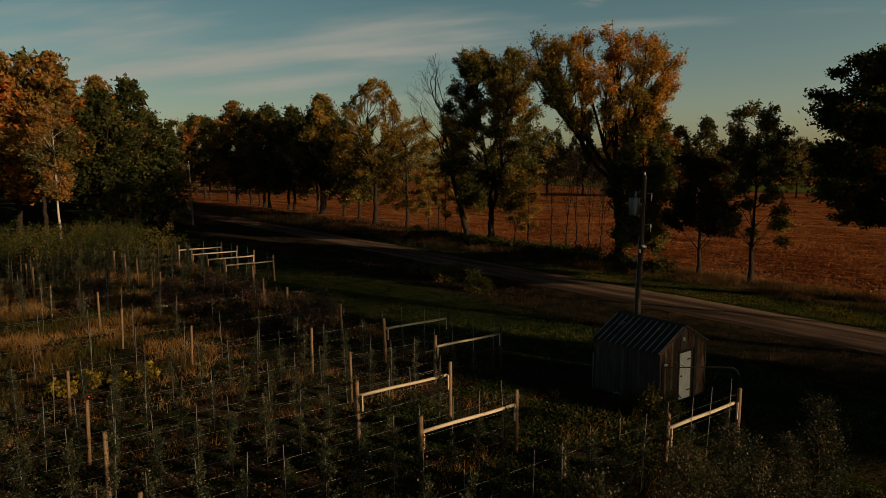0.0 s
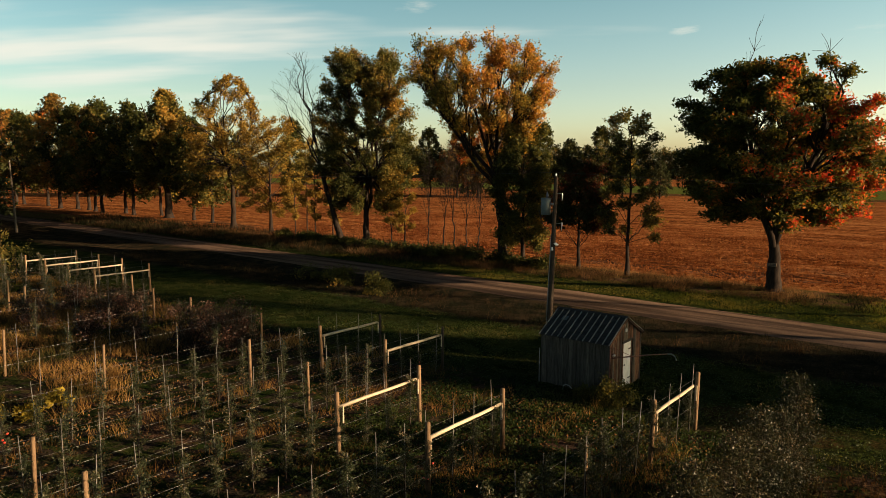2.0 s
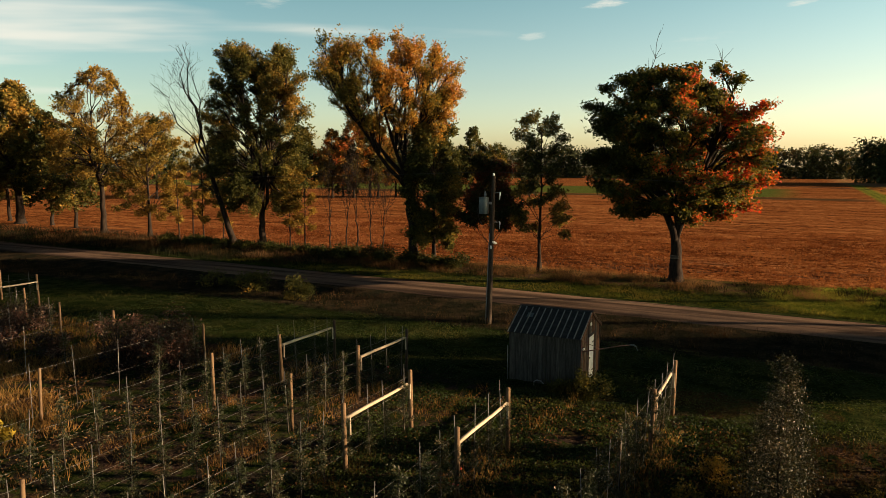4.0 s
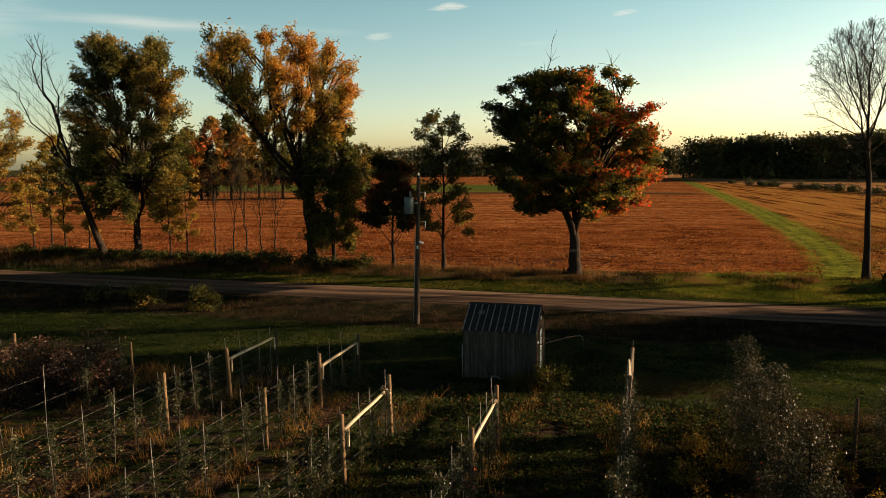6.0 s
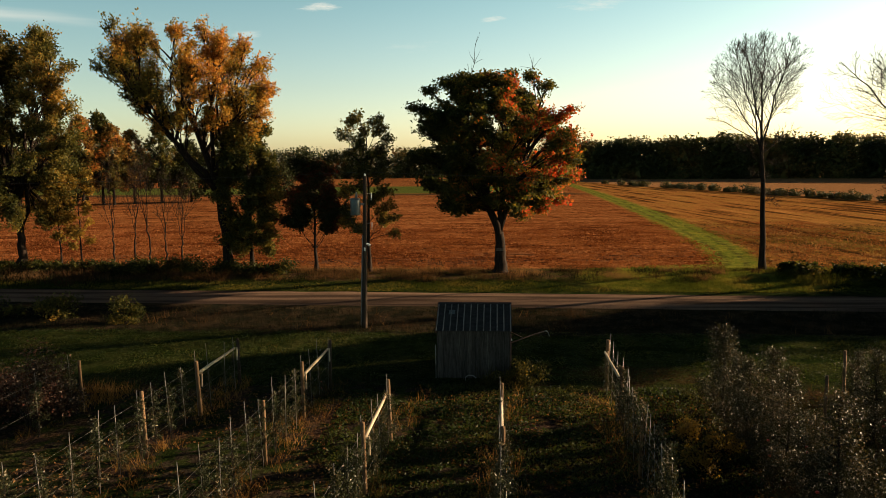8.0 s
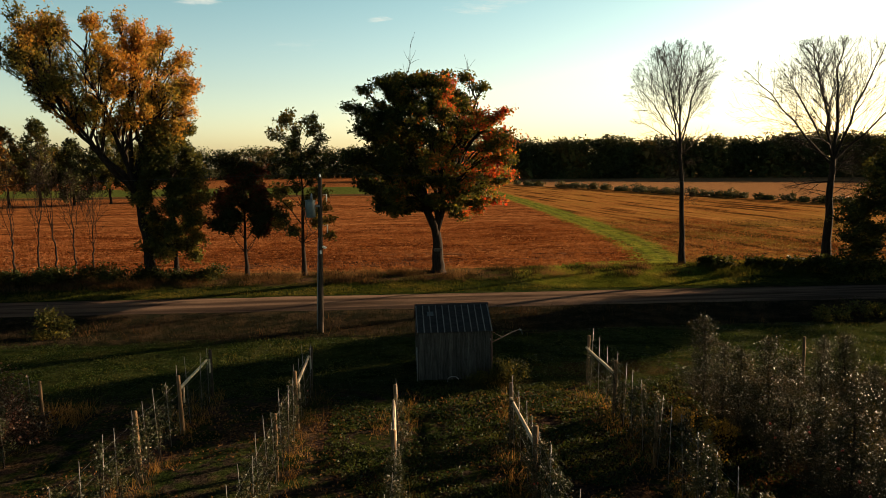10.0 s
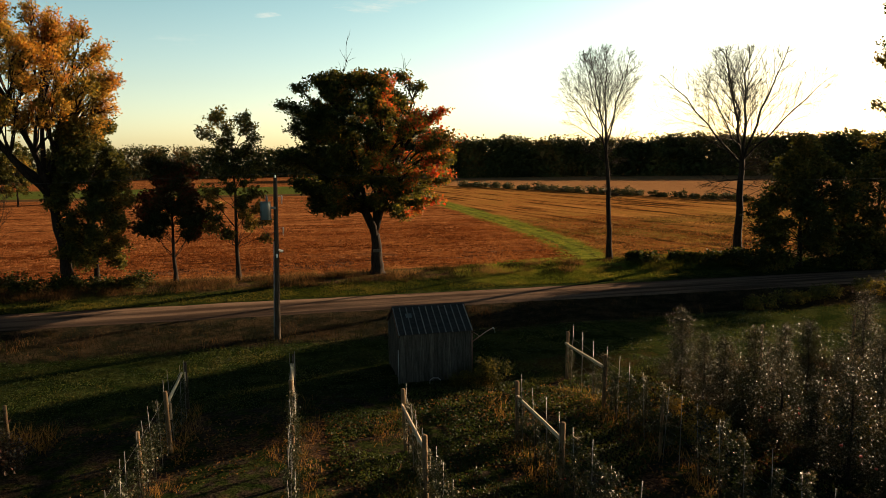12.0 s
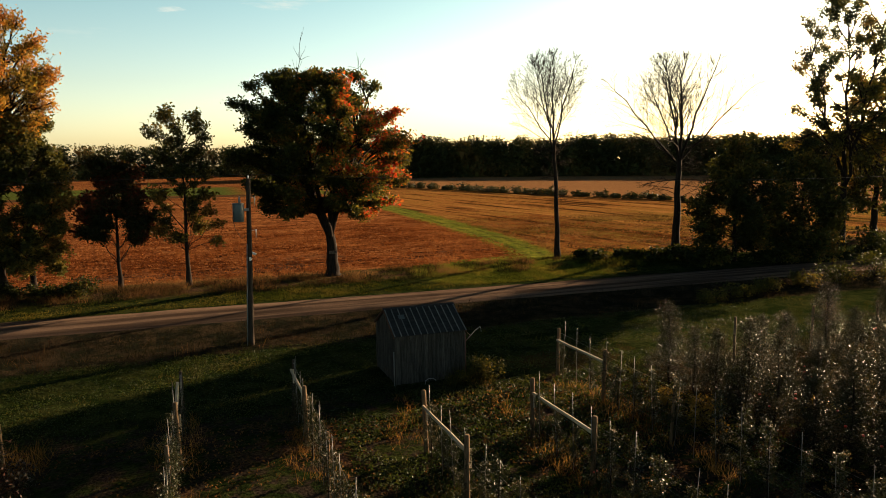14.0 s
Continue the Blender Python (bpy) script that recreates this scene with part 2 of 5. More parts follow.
# two brighter copies of the green grass, sunshine put into the colour
grass_sunlit = leafy("sunlit_lawn_grass", ((0.0, (0.0463, 0.0647, 0.0128)), (0.6, (0.103, 0.119, 0.0209)), (1.0, (0.206, 0.179, 0.0371))), 0.3, 0.4, 0.6, 0.0)
grass_mid = leafy("verge_grass_blades", ((0.0, (0.024, 0.0343, 0.00686)), (0.6, (0.0515, 0.0583, 0.011)), (1.0, (0.103, 0.0858, 0.0206))), 0.3, 0.35, 0.6, 0.0)
# dry grass again at about double brightness, low sun painted in
grass_dry_sunlit = leafy("sunlit_dry_grass", ((0.0, (0.0473, 0.0442, 0.0161)), (0.45, (0.173, 0.0929, 0.0298)), (1.0, (0.33, 0.203, 0.0687))), 0.22, 0.4, 0.7, 0.0)
stubble_mat = leafy("stubble_straw", ((0.0, (0.0746, 0.0237, 0.00889)), (0.5, (0.139, 0.0472, 0.0178)), (1.0, (0.203, 0.085, 0.0346))), 0.12, 0.3, 0.75, 0.0)


# ---- lie of the land ----
def road_mid(x):
    return 17.2 - 0.035 * (x + 5) if x > -5 else 17.2 + 0.03 * (-5 - x)


def ss(a, b, v):
    u = min(1.0, max(0.0, (v - a) / (b - a)))
    return u * u * (3 - 2 * u)


def land(x, y):
    """Height of the ground."""
    d = y - road_mid(x)
    z = 0.1 * ss(-4.5, -2.6, d) - 0.14 * ss(-9, -6.5, d) * (1 - ss(-6.0, -3.6, d)) + 0.32 * ss(2.8, 9.5, d)
    return z


def ground_material():
    m, k, p = surface("ground", 1.0, 0.0)
    pos = k.n("ShaderNodeNewGeometry").outputs["Position"]
    s = k.n("ShaderNodeSeparateXYZ")
    k.put(s.inputs[0], pos)
    x, y = s.outputs[0], s.outputs[1]
    wob = k.math("MULTIPLY", k.math("SUBTRACT", k.noise(pos, 0.35, 4, 0.6), 0.5), 3.0)
    slow = k.noise(pos, 0.09, 3)
    mid = k.noise(pos, 0.7, 4, 0.65)
    fine = k.noise(pos, 9.0, 4, 0.7)
    yw = k.math("ADD", y, wob)
    green = k.mix(k.step(mid, 0.4, 0.6), (0.015, 0.025, 0.007), (0.036, 0.044, 0.014))
    straw = k.mix(k.step(fine, 0.35, 0.65), (0.0475, 0.03, 0.0184), (0.1187, 0.07, 0.04))
    soil = k.mix(fine, (0.02181, 0.01558, 0.01574), (0.05842, 0.03936, 0.03411))
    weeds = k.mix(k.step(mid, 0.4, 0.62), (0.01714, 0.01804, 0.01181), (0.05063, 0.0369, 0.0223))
    # orchard floor: green alleys with dry weeds along the rows
    orchard = k.mix(k.step(k.noise(pos, 0.5, 4, 0.6), 0.5, 0.66), green, straw)
    orchard = k.mix(k.math("MULTIPLY", k.step(k.noise(pos, 1.6, 3), 0.45, 0.6), 0.75), orchard, soil)
    col = k.mix(k.step(yw, -2.0, 0.5), orchard, green)
    # bare trodden patch by the shed
    bx, by = k.math("MULTIPLY", k.math("SUBTRACT", x, 7.2), 0.28), k.math("MULTIPLY", k.math("SUBTRACT", y, 1.0), 0.7)
    bare = k.math("ADD", k.math("ADD", k.math("MULTIPLY", bx, bx), k.math("MULTIPLY", by, by)), k.math("MULTIPLY", wob, 0.5))
    col = k.mix(k.math("MULTIPLY", k.step(k.math("ADD", bare, k.math("MULTIPLY", k.math("SUBTRACT", mid, 0.5), 4.0)), 1.2, 0.2), 0.45), col, k.mix(fine, (0.06, 0.03, 0.015), (0.1, 0.052, 0.026)))
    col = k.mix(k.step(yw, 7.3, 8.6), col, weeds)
    col = k.mix(k.step(yw, 18.0, 19.5), col, green)
    col = k.mix(k.step(yw, 23.2, 24.6), col, k.mix(k.step(mid, 0.4, 0.6), (0.0738, 0.0656, 0.01968), straw))
    # stubble field: swaths along the road, redder on this side of the track
    swath = k.noise(k.scaled(pos, (0.06, 0.42, 1)), 1.0, 6, 0.75)
    fleck = k.noise(k.scaled(pos, (0.75, 1.3, 1)), 1.1, 8, 0.85)
    st = k.math("ADD", k.math("MULTIPLY", swath, 0.36), k.math("MULTIPLY", fleck, 0.64))
    red_field = k.ramp(st, ((0.43, (0.046, 0.0184, 0.00828)), (0.475, (0.1564, 0.05336, 0.01748)), (0.52, (0.2668, 0.0966, 0.03128)), (0.565, (0.368, 0.1702, 0.0644))))
    tan_field = k.ramp(st, ((0.38, (0.041, 0.02788, 0.00984)), (0.46, (0.1148, 0.0615, 0.0205)), (0.54, (0.1968, 0.1066, 0.0369)), (0.62, (0.1066, 0.0984, 0.02132))))
    ln = k.math("LOGARITHM", k.math("MAXIMUM", k.math("ADD", 1.0, k.math("DIVIDE", k.math("SUBTRACT", y, 30.0), 8.0)), 0.3), math.e)
    off = k.math("SUBTRACT", x, k.math("ADD", 21.0, k.math("MULTIPLY", ln, 2.8)))
    furrow = k.noise(k.scaled(k.scaled(pos, (1, 1, 1), (0, 0, radians(-6))), (0.42, 0.03, 1)), 1.0, 4, 0.6)
    st2 = k.math("ADD", k.math("MULTIPLY", furrow, 0.66), k.math("MULTIPLY", fleck, 0.34))
    tan_field = k.mix(k.math("MULTIPLY", k.step(k.noise(pos, 0.09, 5), 0.44, 0.56), k.math("MULTIPLY", k.step(y, 90, 45), 0.7)), k.ramp(st2, ((0.42, (0.0552, 0.0276, 0.01012)), (0.465, (0.1932, 0.08464, 0.02392)), (0.51, (0.3404, 0.1472, 0.0414)), (0.55, (0.2208, 0.1242, 0.0276)), (0.59, (0.3956, 0.1886, 0.05704)))), k.ramp(st2, ((0.4, (0.046, 0.0276, 0.01012)), (0.5, (0.1104, 0.1012, 0.0184)), (0.6, (0.1748, 0.1288, 0.0276)))))
    field = k.mix(k.step(off, -1.0, 2.0), red_field, tan_field)
    churned = k.math("MULTIPLY", k.step(k.noise(k.scaled(pos, (0.1, 0.3, 1)), 1.0, 5, 0.65), 0.51, 0.6), k.step(y, 46, 33))
    field = k.mix(k.math("MULTIPLY", churned, 0.85), field, k.ramp(fleck, ((0.44, (0.02, 0.014, 0.011)), (0.58, (0.16, 0.085, 0.05)))))
    col = k.mix(k.step(yw, 28.2, 29.2), col, field)
    wide = k.math("ADD", k.math("ADD", k.math("ABSOLUTE", off), k.math("MULTIPLY", wob, 0.7)), k.math("MULTIPLY", k.math("SUBTRACT", fleck, 0.5), 5.0))
    mown = k.mix(k.step(k.math("ADD", k.math("ABSOLUTE", k.math("SUBTRACT", k.math("ABSOLUTE", off), 0.85)), k.math("MULTIPLY", k.math("SUBTRACT", mid, 0.5), 1.2)), 0.1, 0.6), (0.06, 0.065, 0.018), (0.11, 0.145, 0.022))
    mown = k.mix(k.step(fleck, 0.45, 0.58), mown, (0.21, 0.22, 0.035))
    track = k.math("MULTIPLY", k.step(wide, 2.9, 1.3), k.step(y, 27, 30))
    col = k.mix(track, col, mown)
    # green apron where the track meets the road, its colour brightened for sunlight
    gx, gy = k.math("MULTIPLY", k.math("SUBTRACT", x, 16.5), 0.115), k.math("MULTIPLY", k.math("SUBTRACT", y, 25.0), 0.17)
    apron = k.math("ADD", k.math("ADD", k.math("MULTIPLY", gx, gx), k.math("MULTIPLY", gy, gy)), k.math("MULTIPLY", wob, 0.12))
    col = k.mix(k.math("MULTIPLY", k.step(apron, 1.35, 0.9), k.step(y, 20, 21)), col, k.mix(k.step(k.math("ADD", k.math("MULTIPLY", mid, 0.5), k.math("MULTIPLY", fleck, 0.5)), 0.42, 0.58), (0.085, 0.12, 0.018), (0.27, 0.27, 0.04)))
    # far strips
    yf = k.math("ADD", y, k.math("MULTIPLY", x, 0.06))
    far_green = k.math("MULTIPLY", k.math("MULTIPLY", k.step(yf, 182, 186), k.step(yf, 262, 250)), k.step(x, 12, 0))
    col = k.mix(far_green, col, (0.082, 0.1066, 0.0246))
    edge = k.math("MULTIPLY", k.math("MULTIPLY", k.step(yf, 168, 172), k.step(yf, 184, 181)), k.step(x, 30, 20))
    col = k.mix(edge, col, (0.082, 0.0492, 0.0246))
    beyond = k.step(k.math("ADD", x, k.math("MULTIPLY", k.math("SUBTRACT", y, 97.0), 0.248)), 88.0, 90.0)
    col = k.mix(k.math("MULTIPLY", beyond, k.step(x, 20, 34)), col, k.mix(st, (0.235, 0.115, 0.05), (0.35, 0.19, 0.085)))
    col = k.mix(k.step(y, 520, 600), col, (0.0492, 0.0492, 0.0246))
    k.put(p.inputs["Base Color"], k.mix(0.6, col, k.mix(k.step(fine, 0.3, 0.7), (0.0, 0.0, 0.0), (1.0, 1.0, 1.0)), "MULTIPLY"))
    k.put(p.inputs["Normal"], k.bump(k.math("ADD", k.math("MULTIPLY", mid, 0.5), k.math("ADD", k.math("MULTIPLY", k.noise(pos, 2.6, 5, 0.7), 0.4), k.math("MULTIPLY", fine, 0.25))), 1.0, 0.2))
    return m


def road_material():
    m, k, p = surface("gravel_road", 1.0, 0.0)
    pos = k.n("ShaderNodeNewGeometry").outputs["Position"]
    worn = k.noise(k.scaled(pos, (0.06, 1.1, 1)), 1.0, 4, 0.6)
    grit, blotch = k.noise(pos, 26.0, 3, 0.7), k.noise(pos, 0.5, 4)
    col = k.mix(k.step(worn, 0.36, 0.62), (0.062, 0.044, 0.034), (0.185, 0.128, 0.094))
    col = k.mix(k.math("MULTIPLY", k.step(blotch, 0.5, 0.7), 0.5), col, (0.08, 0.06, 0.05))
    col = k.mix(0.5, col, k.mix(k.step(grit, 0.3, 0.7), (0.1, 0.1, 0.1), (0.75, 0.72, 0.68)), "MULTIPLY")
    k.put(p.inputs["Base Color"], col)
    k.put(p.inputs["Normal"], k.bump(grit, 0.5, 0.02))
    return m


# ---- mesh helpers ----
def mesh_of(name, verts, faces, mats, smooth=False, index=None):
    """A mesh from arrays; faces all have the same number of corners."""
    verts, faces = np.asarray(verts, dtype=np.float32), np.asarray(faces, dtype=np.int32)
    me = bpy.data.meshes.new(name)
    n, c = faces.shape
    me.vertices.add(len(verts)), me.loops.add(n * c), me.polygons.add(n)
    me.vertices.foreach_set("co", verts.ravel())
    me.loops.foreach_set("vertex_index", faces.ravel())
    me.polygons.foreach_set("loop_start", np.arange(0, n * c, c, dtype=np.int32))
    me.polygons.foreach_set("loop_total", np.full(n, c, dtype=np.int32))
    if smooth:
        me.polygons.foreach_set("use_smooth", np.ones(n, dtype=bool))
    for mt in (mats if isinstance(mats, (list, tuple)) else [mats]):
        me.materials.append(mt)
    if index is not None:
        me.polygons.foreach_set("material_index", np.asarray(index, dtype=np.int32))
    me.update(calc_edges=True)
    return me


def attach(name, me, parent=None, m=None, label=""):
    """One mesh object, under a thing or part where one is given; m is its place inside the parent."""
    ob = new(name, me)
    ob.parent = parent
    if m is not None:
        ob.matrix_basis = m
    return tagged(ob, label)


def part(name, bm, material, parent=None, label="", m=None):
    me = bpy.data.meshes.new(name)
    bm.to_mesh(me)
    bm.free()
    me.materials.append(material)
    return attach(name, me, parent, m, label)


def thing(name, x, y, z, label, category, group="", rz=0.0, kind=""):
    ob = new(name)
    ob.empty_display_size = 0.2
    ob.matrix_basis = pose(x, y, z, 0, 0, rz)
    return tagged(ob, label, category, group, kind)


def slab(bm, x0, x1, y0, y1, z0, z1, bevel=0.0):
    """A block with softened edges, added to bm."""
    made = bmesh.ops.create_cube(bm, size=1.0)["verts"]
    for v in made:
        v.co = (x0 + (v.co.x + 0.5) * (x1 - x0), y0 + (v.co.y + 0.5) * (y1 - y0), z0 + (v.co.z + 0.5) * (z1 - z0))
    if bevel:
        bmesh.ops.bevel(bm, geom=list({e for v in made for e in v.link_edges}), offset=bevel, segments=1, affect="EDGES")
    return bm


def tube(points, radii, sides=6, cap=True):
    """Rings of vertices along a line, as arrays of verts and quads."""
    pts = np.asarray(points, dtype=float)
    n = len(pts)
    tang = np.gradient(pts, axis=0)
    tang /= np.linalg.norm(tang, axis=1)[:, None] + 1e-9
    ref = np.where(np.abs(tang[:, 2:3]) > 0.9, [[1.0, 0, 0]], [[0, 0, 1.0]])
    u = np.cross(tang, ref)
    u /= np.linalg.norm(u, axis=1)[:, None] + 1e-9
    v = np.cross(tang, u)
    a = np.arange(sides) * 2 * np.pi / sides
    r = np.asarray(radii, dtype=float)[:, None, None]
    ring = pts[:, None, :] + r * (np.cos(a)[None, :, None] * u[:, None, :] + np.sin(a)[None, :, None] * v[:, None, :])
    i = np.arange(n - 1)[:, None] * sides
    j = np.arange(sides)[None, :]
    q = np.stack([i + j, i + (j + 1) % sides, i + sides + (j + 1) % sides, i + sides + j], -1).reshape(-1, 4)
    verts = ring.reshape(-1, 3)
    if cap and sides == 6:
        e = (n - 1) * sides
        q = np.vstack([q, [[0, 5, 4, 3], [0, 3, 2, 1], [e, e + 1, e + 2, e + 3], [e, e + 3, e + 4, e + 5]]])
    return verts, q


def joined(pieces):
    vs, qs, base = [], [], 0
    for v, q in pieces:
        vs.append(v), qs.append(q + base)
        base += len(v)
    return np.vstack(vs), np.vstack(qs)


def leaf_cards(rng, centres, size, flat=0.0, long=0.55):
    """One small bent-free leaf at each centre, turned by chance."""
    n = len(centres)
    u = rng.normal(size=(n, 3))
    u[:, 2] *= 1 - flat
    u /= np.linalg.norm(u, axis=1)[:, None] + 1e-9
    w2 = rng.normal(size=(n, 3))
    v = np.cross(u, w2)
    v /= np.linalg.norm(v, axis=1)[:, None] + 1e-9
    s = size * rng.uniform(0.6, 1.35, size=(n, 1))
    u, v = u * s * 0.5, v * s * 0.5 * long * 1.4
    verts = np.stack([centres - u, centres + v, centres + u, centres - v], 1).reshape(-1, 3)
    return verts, np.arange(4 * n).reshape(n, 4)


def leaf_tris(rng, centres, size, flat=0.0):
    """As leaf_cards, with three corners to a leaf, for crowns far off."""
    v, q = leaf_cards(rng, centres, size, flat, 0.75)
    v = v.reshape(-1, 4, 3)[:, :3]
    return v.reshape(-1, 3), np.arange(3 * len(v)).reshape(-1, 3)


def bent(p0, p1, up, n, rng, wander=0.03):
    """A line from p0 to p1 that sags or rises on the way."""
    t = np.linspace(0, 1, n)[:, None]
    p0, p1 = np.asarray(p0, float), np.asarray(p1, float)
    d = np.linalg.norm(p1 - p0)
    line = p0 + (p1 - p0) * t + np.array([0, 0, 1.0]) * (np.sin(t * np.pi) * up * d)
    line[1:-1] += rng.normal(size=(n - 2, 3)) * wander * d
    return line


# ---- ground and road ----
def build_ground():
    xs = np.concatenate([[-3000, -1500, -800, -500, -350, -260, -200, -160], np.arange(-130, -50, 1.0), np.arange(-50, 62, 0.5), np.arange(62, 80.1, 1.0), [90, 105, 125, 150, 190, 250, 350, 500, 800, 1500, 3000]])
    ys = np.concatenate([[-3000, -1200, -500, -250, -150, -100, -75], np.arange(-60, 28, 1.0), np.arange(28, 66, 0.5), np.arange(66, 86.1, 1.0), [90, 105, 125, 150, 180, 220, 280, 350, 450, 600, 900, 1600, 3000]])
    gx, gy = np.meshgrid(xs, ys)
    z = np.array([[land(a, b) for a in xs] for b in ys])
    near = (np.abs(gx + 20) < 100) & (np.abs(gy) < 58)
    rough = np.array([[noise.noise((a * 0.45, b * 0.45, 3.0)) * 0.035 + noise.noise((a * 0.11, b * 0.11, 9.0)) * 0.05 for a in xs] for b in ys])
    def clods(a, b):
        """Ridges of the worked field: along the road on one side of the track, away from it on the other."""
        off = a - 21 - 2.8 * math.log(max(0.3, 1 + (b - 30) / 8))
        if b < 28.5 or b > 90 or abs(a) > 70 or abs(off) < 1.6:
            return 0.0
        fade = ss(28.5, 30.5, b) * (1 - ss(70, 90, b))
        if off > 0:
            return fade * (0.09 * noise.noise(((a + b * 0.1) * 0.75, b * 0.06, 5.0)) + 0.05 * noise.noise((a * 1.3, b * 1.1, 6.0)))
        return fade * (0.08 * noise.noise((a * 0.22, b * 1.0, 7.0)) + 0.06 * noise.noise((a * 0.9, b * 1.4, 8.0)))

    rough = rough + np.array([[clods(a, b) for a in xs] for b in ys])
    near = near | ((np.abs(gx) < 70) & (gy > 28) & (gy < 90))
    mids = np.array([road_mid(a) for a in xs])[None, :]
    off_road = np.clip((np.abs(gy - mids) - 2.6) / 1.5, 0, 1)
    z = z + np.where(near, rough, 0) * off_road
    verts = np.stack([gx, gy, z], -1).reshape(-1, 3)
    c = len(xs)
    i, j = np.meshgrid(np.arange(len(ys) - 1), np.arange(c - 1), indexing="ij")
    a = (i * c + j).ravel()
    me = mesh_of("ground", verts, np.stack([a, a + 1, a + c + 1, a + c], 1), ground_material(), True)
    tagged(new("ground", me), "autumn ground of grass, dry weeds and red-brown stubble field", "ground", kind="structure")


def build_road():
    xs = np.concatenate([np.arange(-400, -100, 10), np.arange(-100, 90, 1.5), np.arange(90, 500, 20)])
    across = np.array([-2.45, -2.3, -1.2, 0, 1.2, 2.3, 2.45])
    crown = np.array([-0.05, 0.03, 0.06, 0.09, 0.06, 0.03, -0.05])
    verts = []
    for a in xs:
        ragged = 0.22 * noise.noise((a * 0.35, 0, 0)), 0.22 * noise.noise((a * 0.35, 7, 0))
        for k, (d, cz) in enumerate(zip(across, crown)):
            dd = d + (ragged[0] if k < 2 else ragged[1] if k > 4 else 0)
            verts.append((a, road_mid(a) + dd, 0.1 + cz))
    n = len(across)
    faces = [(i * n + j, (i + 1) * n + j, (i + 1) * n + j + 1, i * n + j + 1) for i in range(len(xs) - 1) for j in range(n - 1)]
    tagged(new("road", mesh_of("road", verts, faces, road_material(), True)), "straight worn grey-brown country gravel road", "road", kind="structure")


build_ground()
build_road()


# ---- trees ----
def leafy_tree(seed, h, r0, clear, width, shape, lobes, lobe_r, leaves, leaf, lean=(0.0, 0.0), leaders=1, fork=0.4, spikes=(), squash=0.7, droop=0.0, twigs=99, extra=(), spray=0.2, rise=0.0):
    """Wood and leaf arrays of a broad-leaved tree. shape: how the crown's half width runs from its foot (0) to its tip (1)."""
    rng = np.random.default_rng(seed)
    lean = np.array([*lean, 0.0])
    wood, tips = [], []
    zf = h * fork if leaders > 1 else h * 0.86
    k = 9
    t = np.linspace(0, 1, k)
    stem = np.stack([lean[0] * (t * zf / h) ** 1.3, lean[1] * (t * zf / h) ** 1.3, -0.25 + t * (zf + 0.25)], 1)
    stem[1:-1, :2] += rng.normal(size=(k - 2, 2)) * 0.0028 * h
    thin = 0.62 if leaders > 1 else 0.15
    wood.append(tube(stem, r0 * (1 - (1 - thin) * t) * (1 + 0.7 * np.exp(-t * 16)), 8))
    stems = [stem] if leaders == 1 else []
    for i in range(leaders if leaders > 1 else 0):
        a = i * 2 * np.pi / leaders + rng.uniform(0, 1)
        out = width * 0.36 * rng.uniform(0.4, 1.0)
        top = lean * 0.95 + np.array([np.cos(a) * out, np.sin(a) * out, h * rng.uniform(0.72, 0.88)])
        start = stem[-1 - (i % 3)]
        line = bent(start, top, 0.0, 9, rng, 0.012)
        wood.append(tube(line, np.linspace(r0 * 0.5, r0 * 0.08, 9), 6))
        stems.append(line)
    allpts = np.vstack([s[2:] for s in stems])
    cards = []
    per = leaves // lobes
    for i in range(lobes + len(extra)):
        f = (i % lobes + rng.uniform(0.2, 0.8)) / lobes
        z = clear + (h * 0.97 - clear) * f
        a = i * 2.39996 + rng.uniform(-0.5, 0.5)
        reach = width * 0.5 * shape(f)
        rad = max(0.0, reach - lobe_r * 0.5) * np.sqrt(rng.uniform(0.16, 1.0))
        c = lean * (z / h) ** 1.3 + np.array([np.cos(a) * rad, np.sin(a) * rad, z - droop * rad])
        if i >= lobes:      # single boughs that stand out from the crown
            c = np.array(extra[i - lobes][:3])
            rad = math.hypot(c[0], c[1])
            z = c[2]
        below = allpts[allpts[:, 2] < z - 0.25 * rad]
        if not len(below):
            below = allpts[:3]
        start = below[np.argmin(np.linalg.norm(below - (c - [0, 0, 0.7 * rad + 0.4]), axis=1))]
        limb = bent(start, c, 0.06, 6, rng, 0.025)
        rl = r0 * 0.2 * rng.uniform(0.7, 1.2)
        wood.append(tube(limb, np.linspace(rl, rl * 0.22, 6), 5))
        lr = lobe_r * rng.uniform(0.65, 1.25) * (0.7 + 0.3 * shape(f))
        if i >= lobes:
            lr = extra[i - lobes][3]
        subs = rng.integers(15, 22)
        share = max(6, int(per * (lr / lobe_r) ** 2 / subs))
        for nth in range(subs):
            d = rng.normal(size=3)
            d /= np.linalg.norm(d)
            d[2] = d[2] * squash + 0.12 + rise
            sc = c + d * lr * rng.uniform(0.45, 1.0)
            tw = bent(limb[rng.integers(3, 6)], sc, 0.05, 4, rng, 0.04)
            if nth < twigs:
                wood.append(tube(tw[::3] if twigs == 99 and nth % 2 else tw, np.linspace(rl * 0.3, 0.012, 2 if twigs == 99 and nth % 2 else 4), 3))
            f = rng.uniform(0.3, 1.12, size=(share, 1))
            cards.append(tw[0] + (sc - tw[0]) * f + np.clip(rng.normal(size=(share, 3)), -1.8, 1.8) * lr * spray * (1.35 - 0.6 * f))
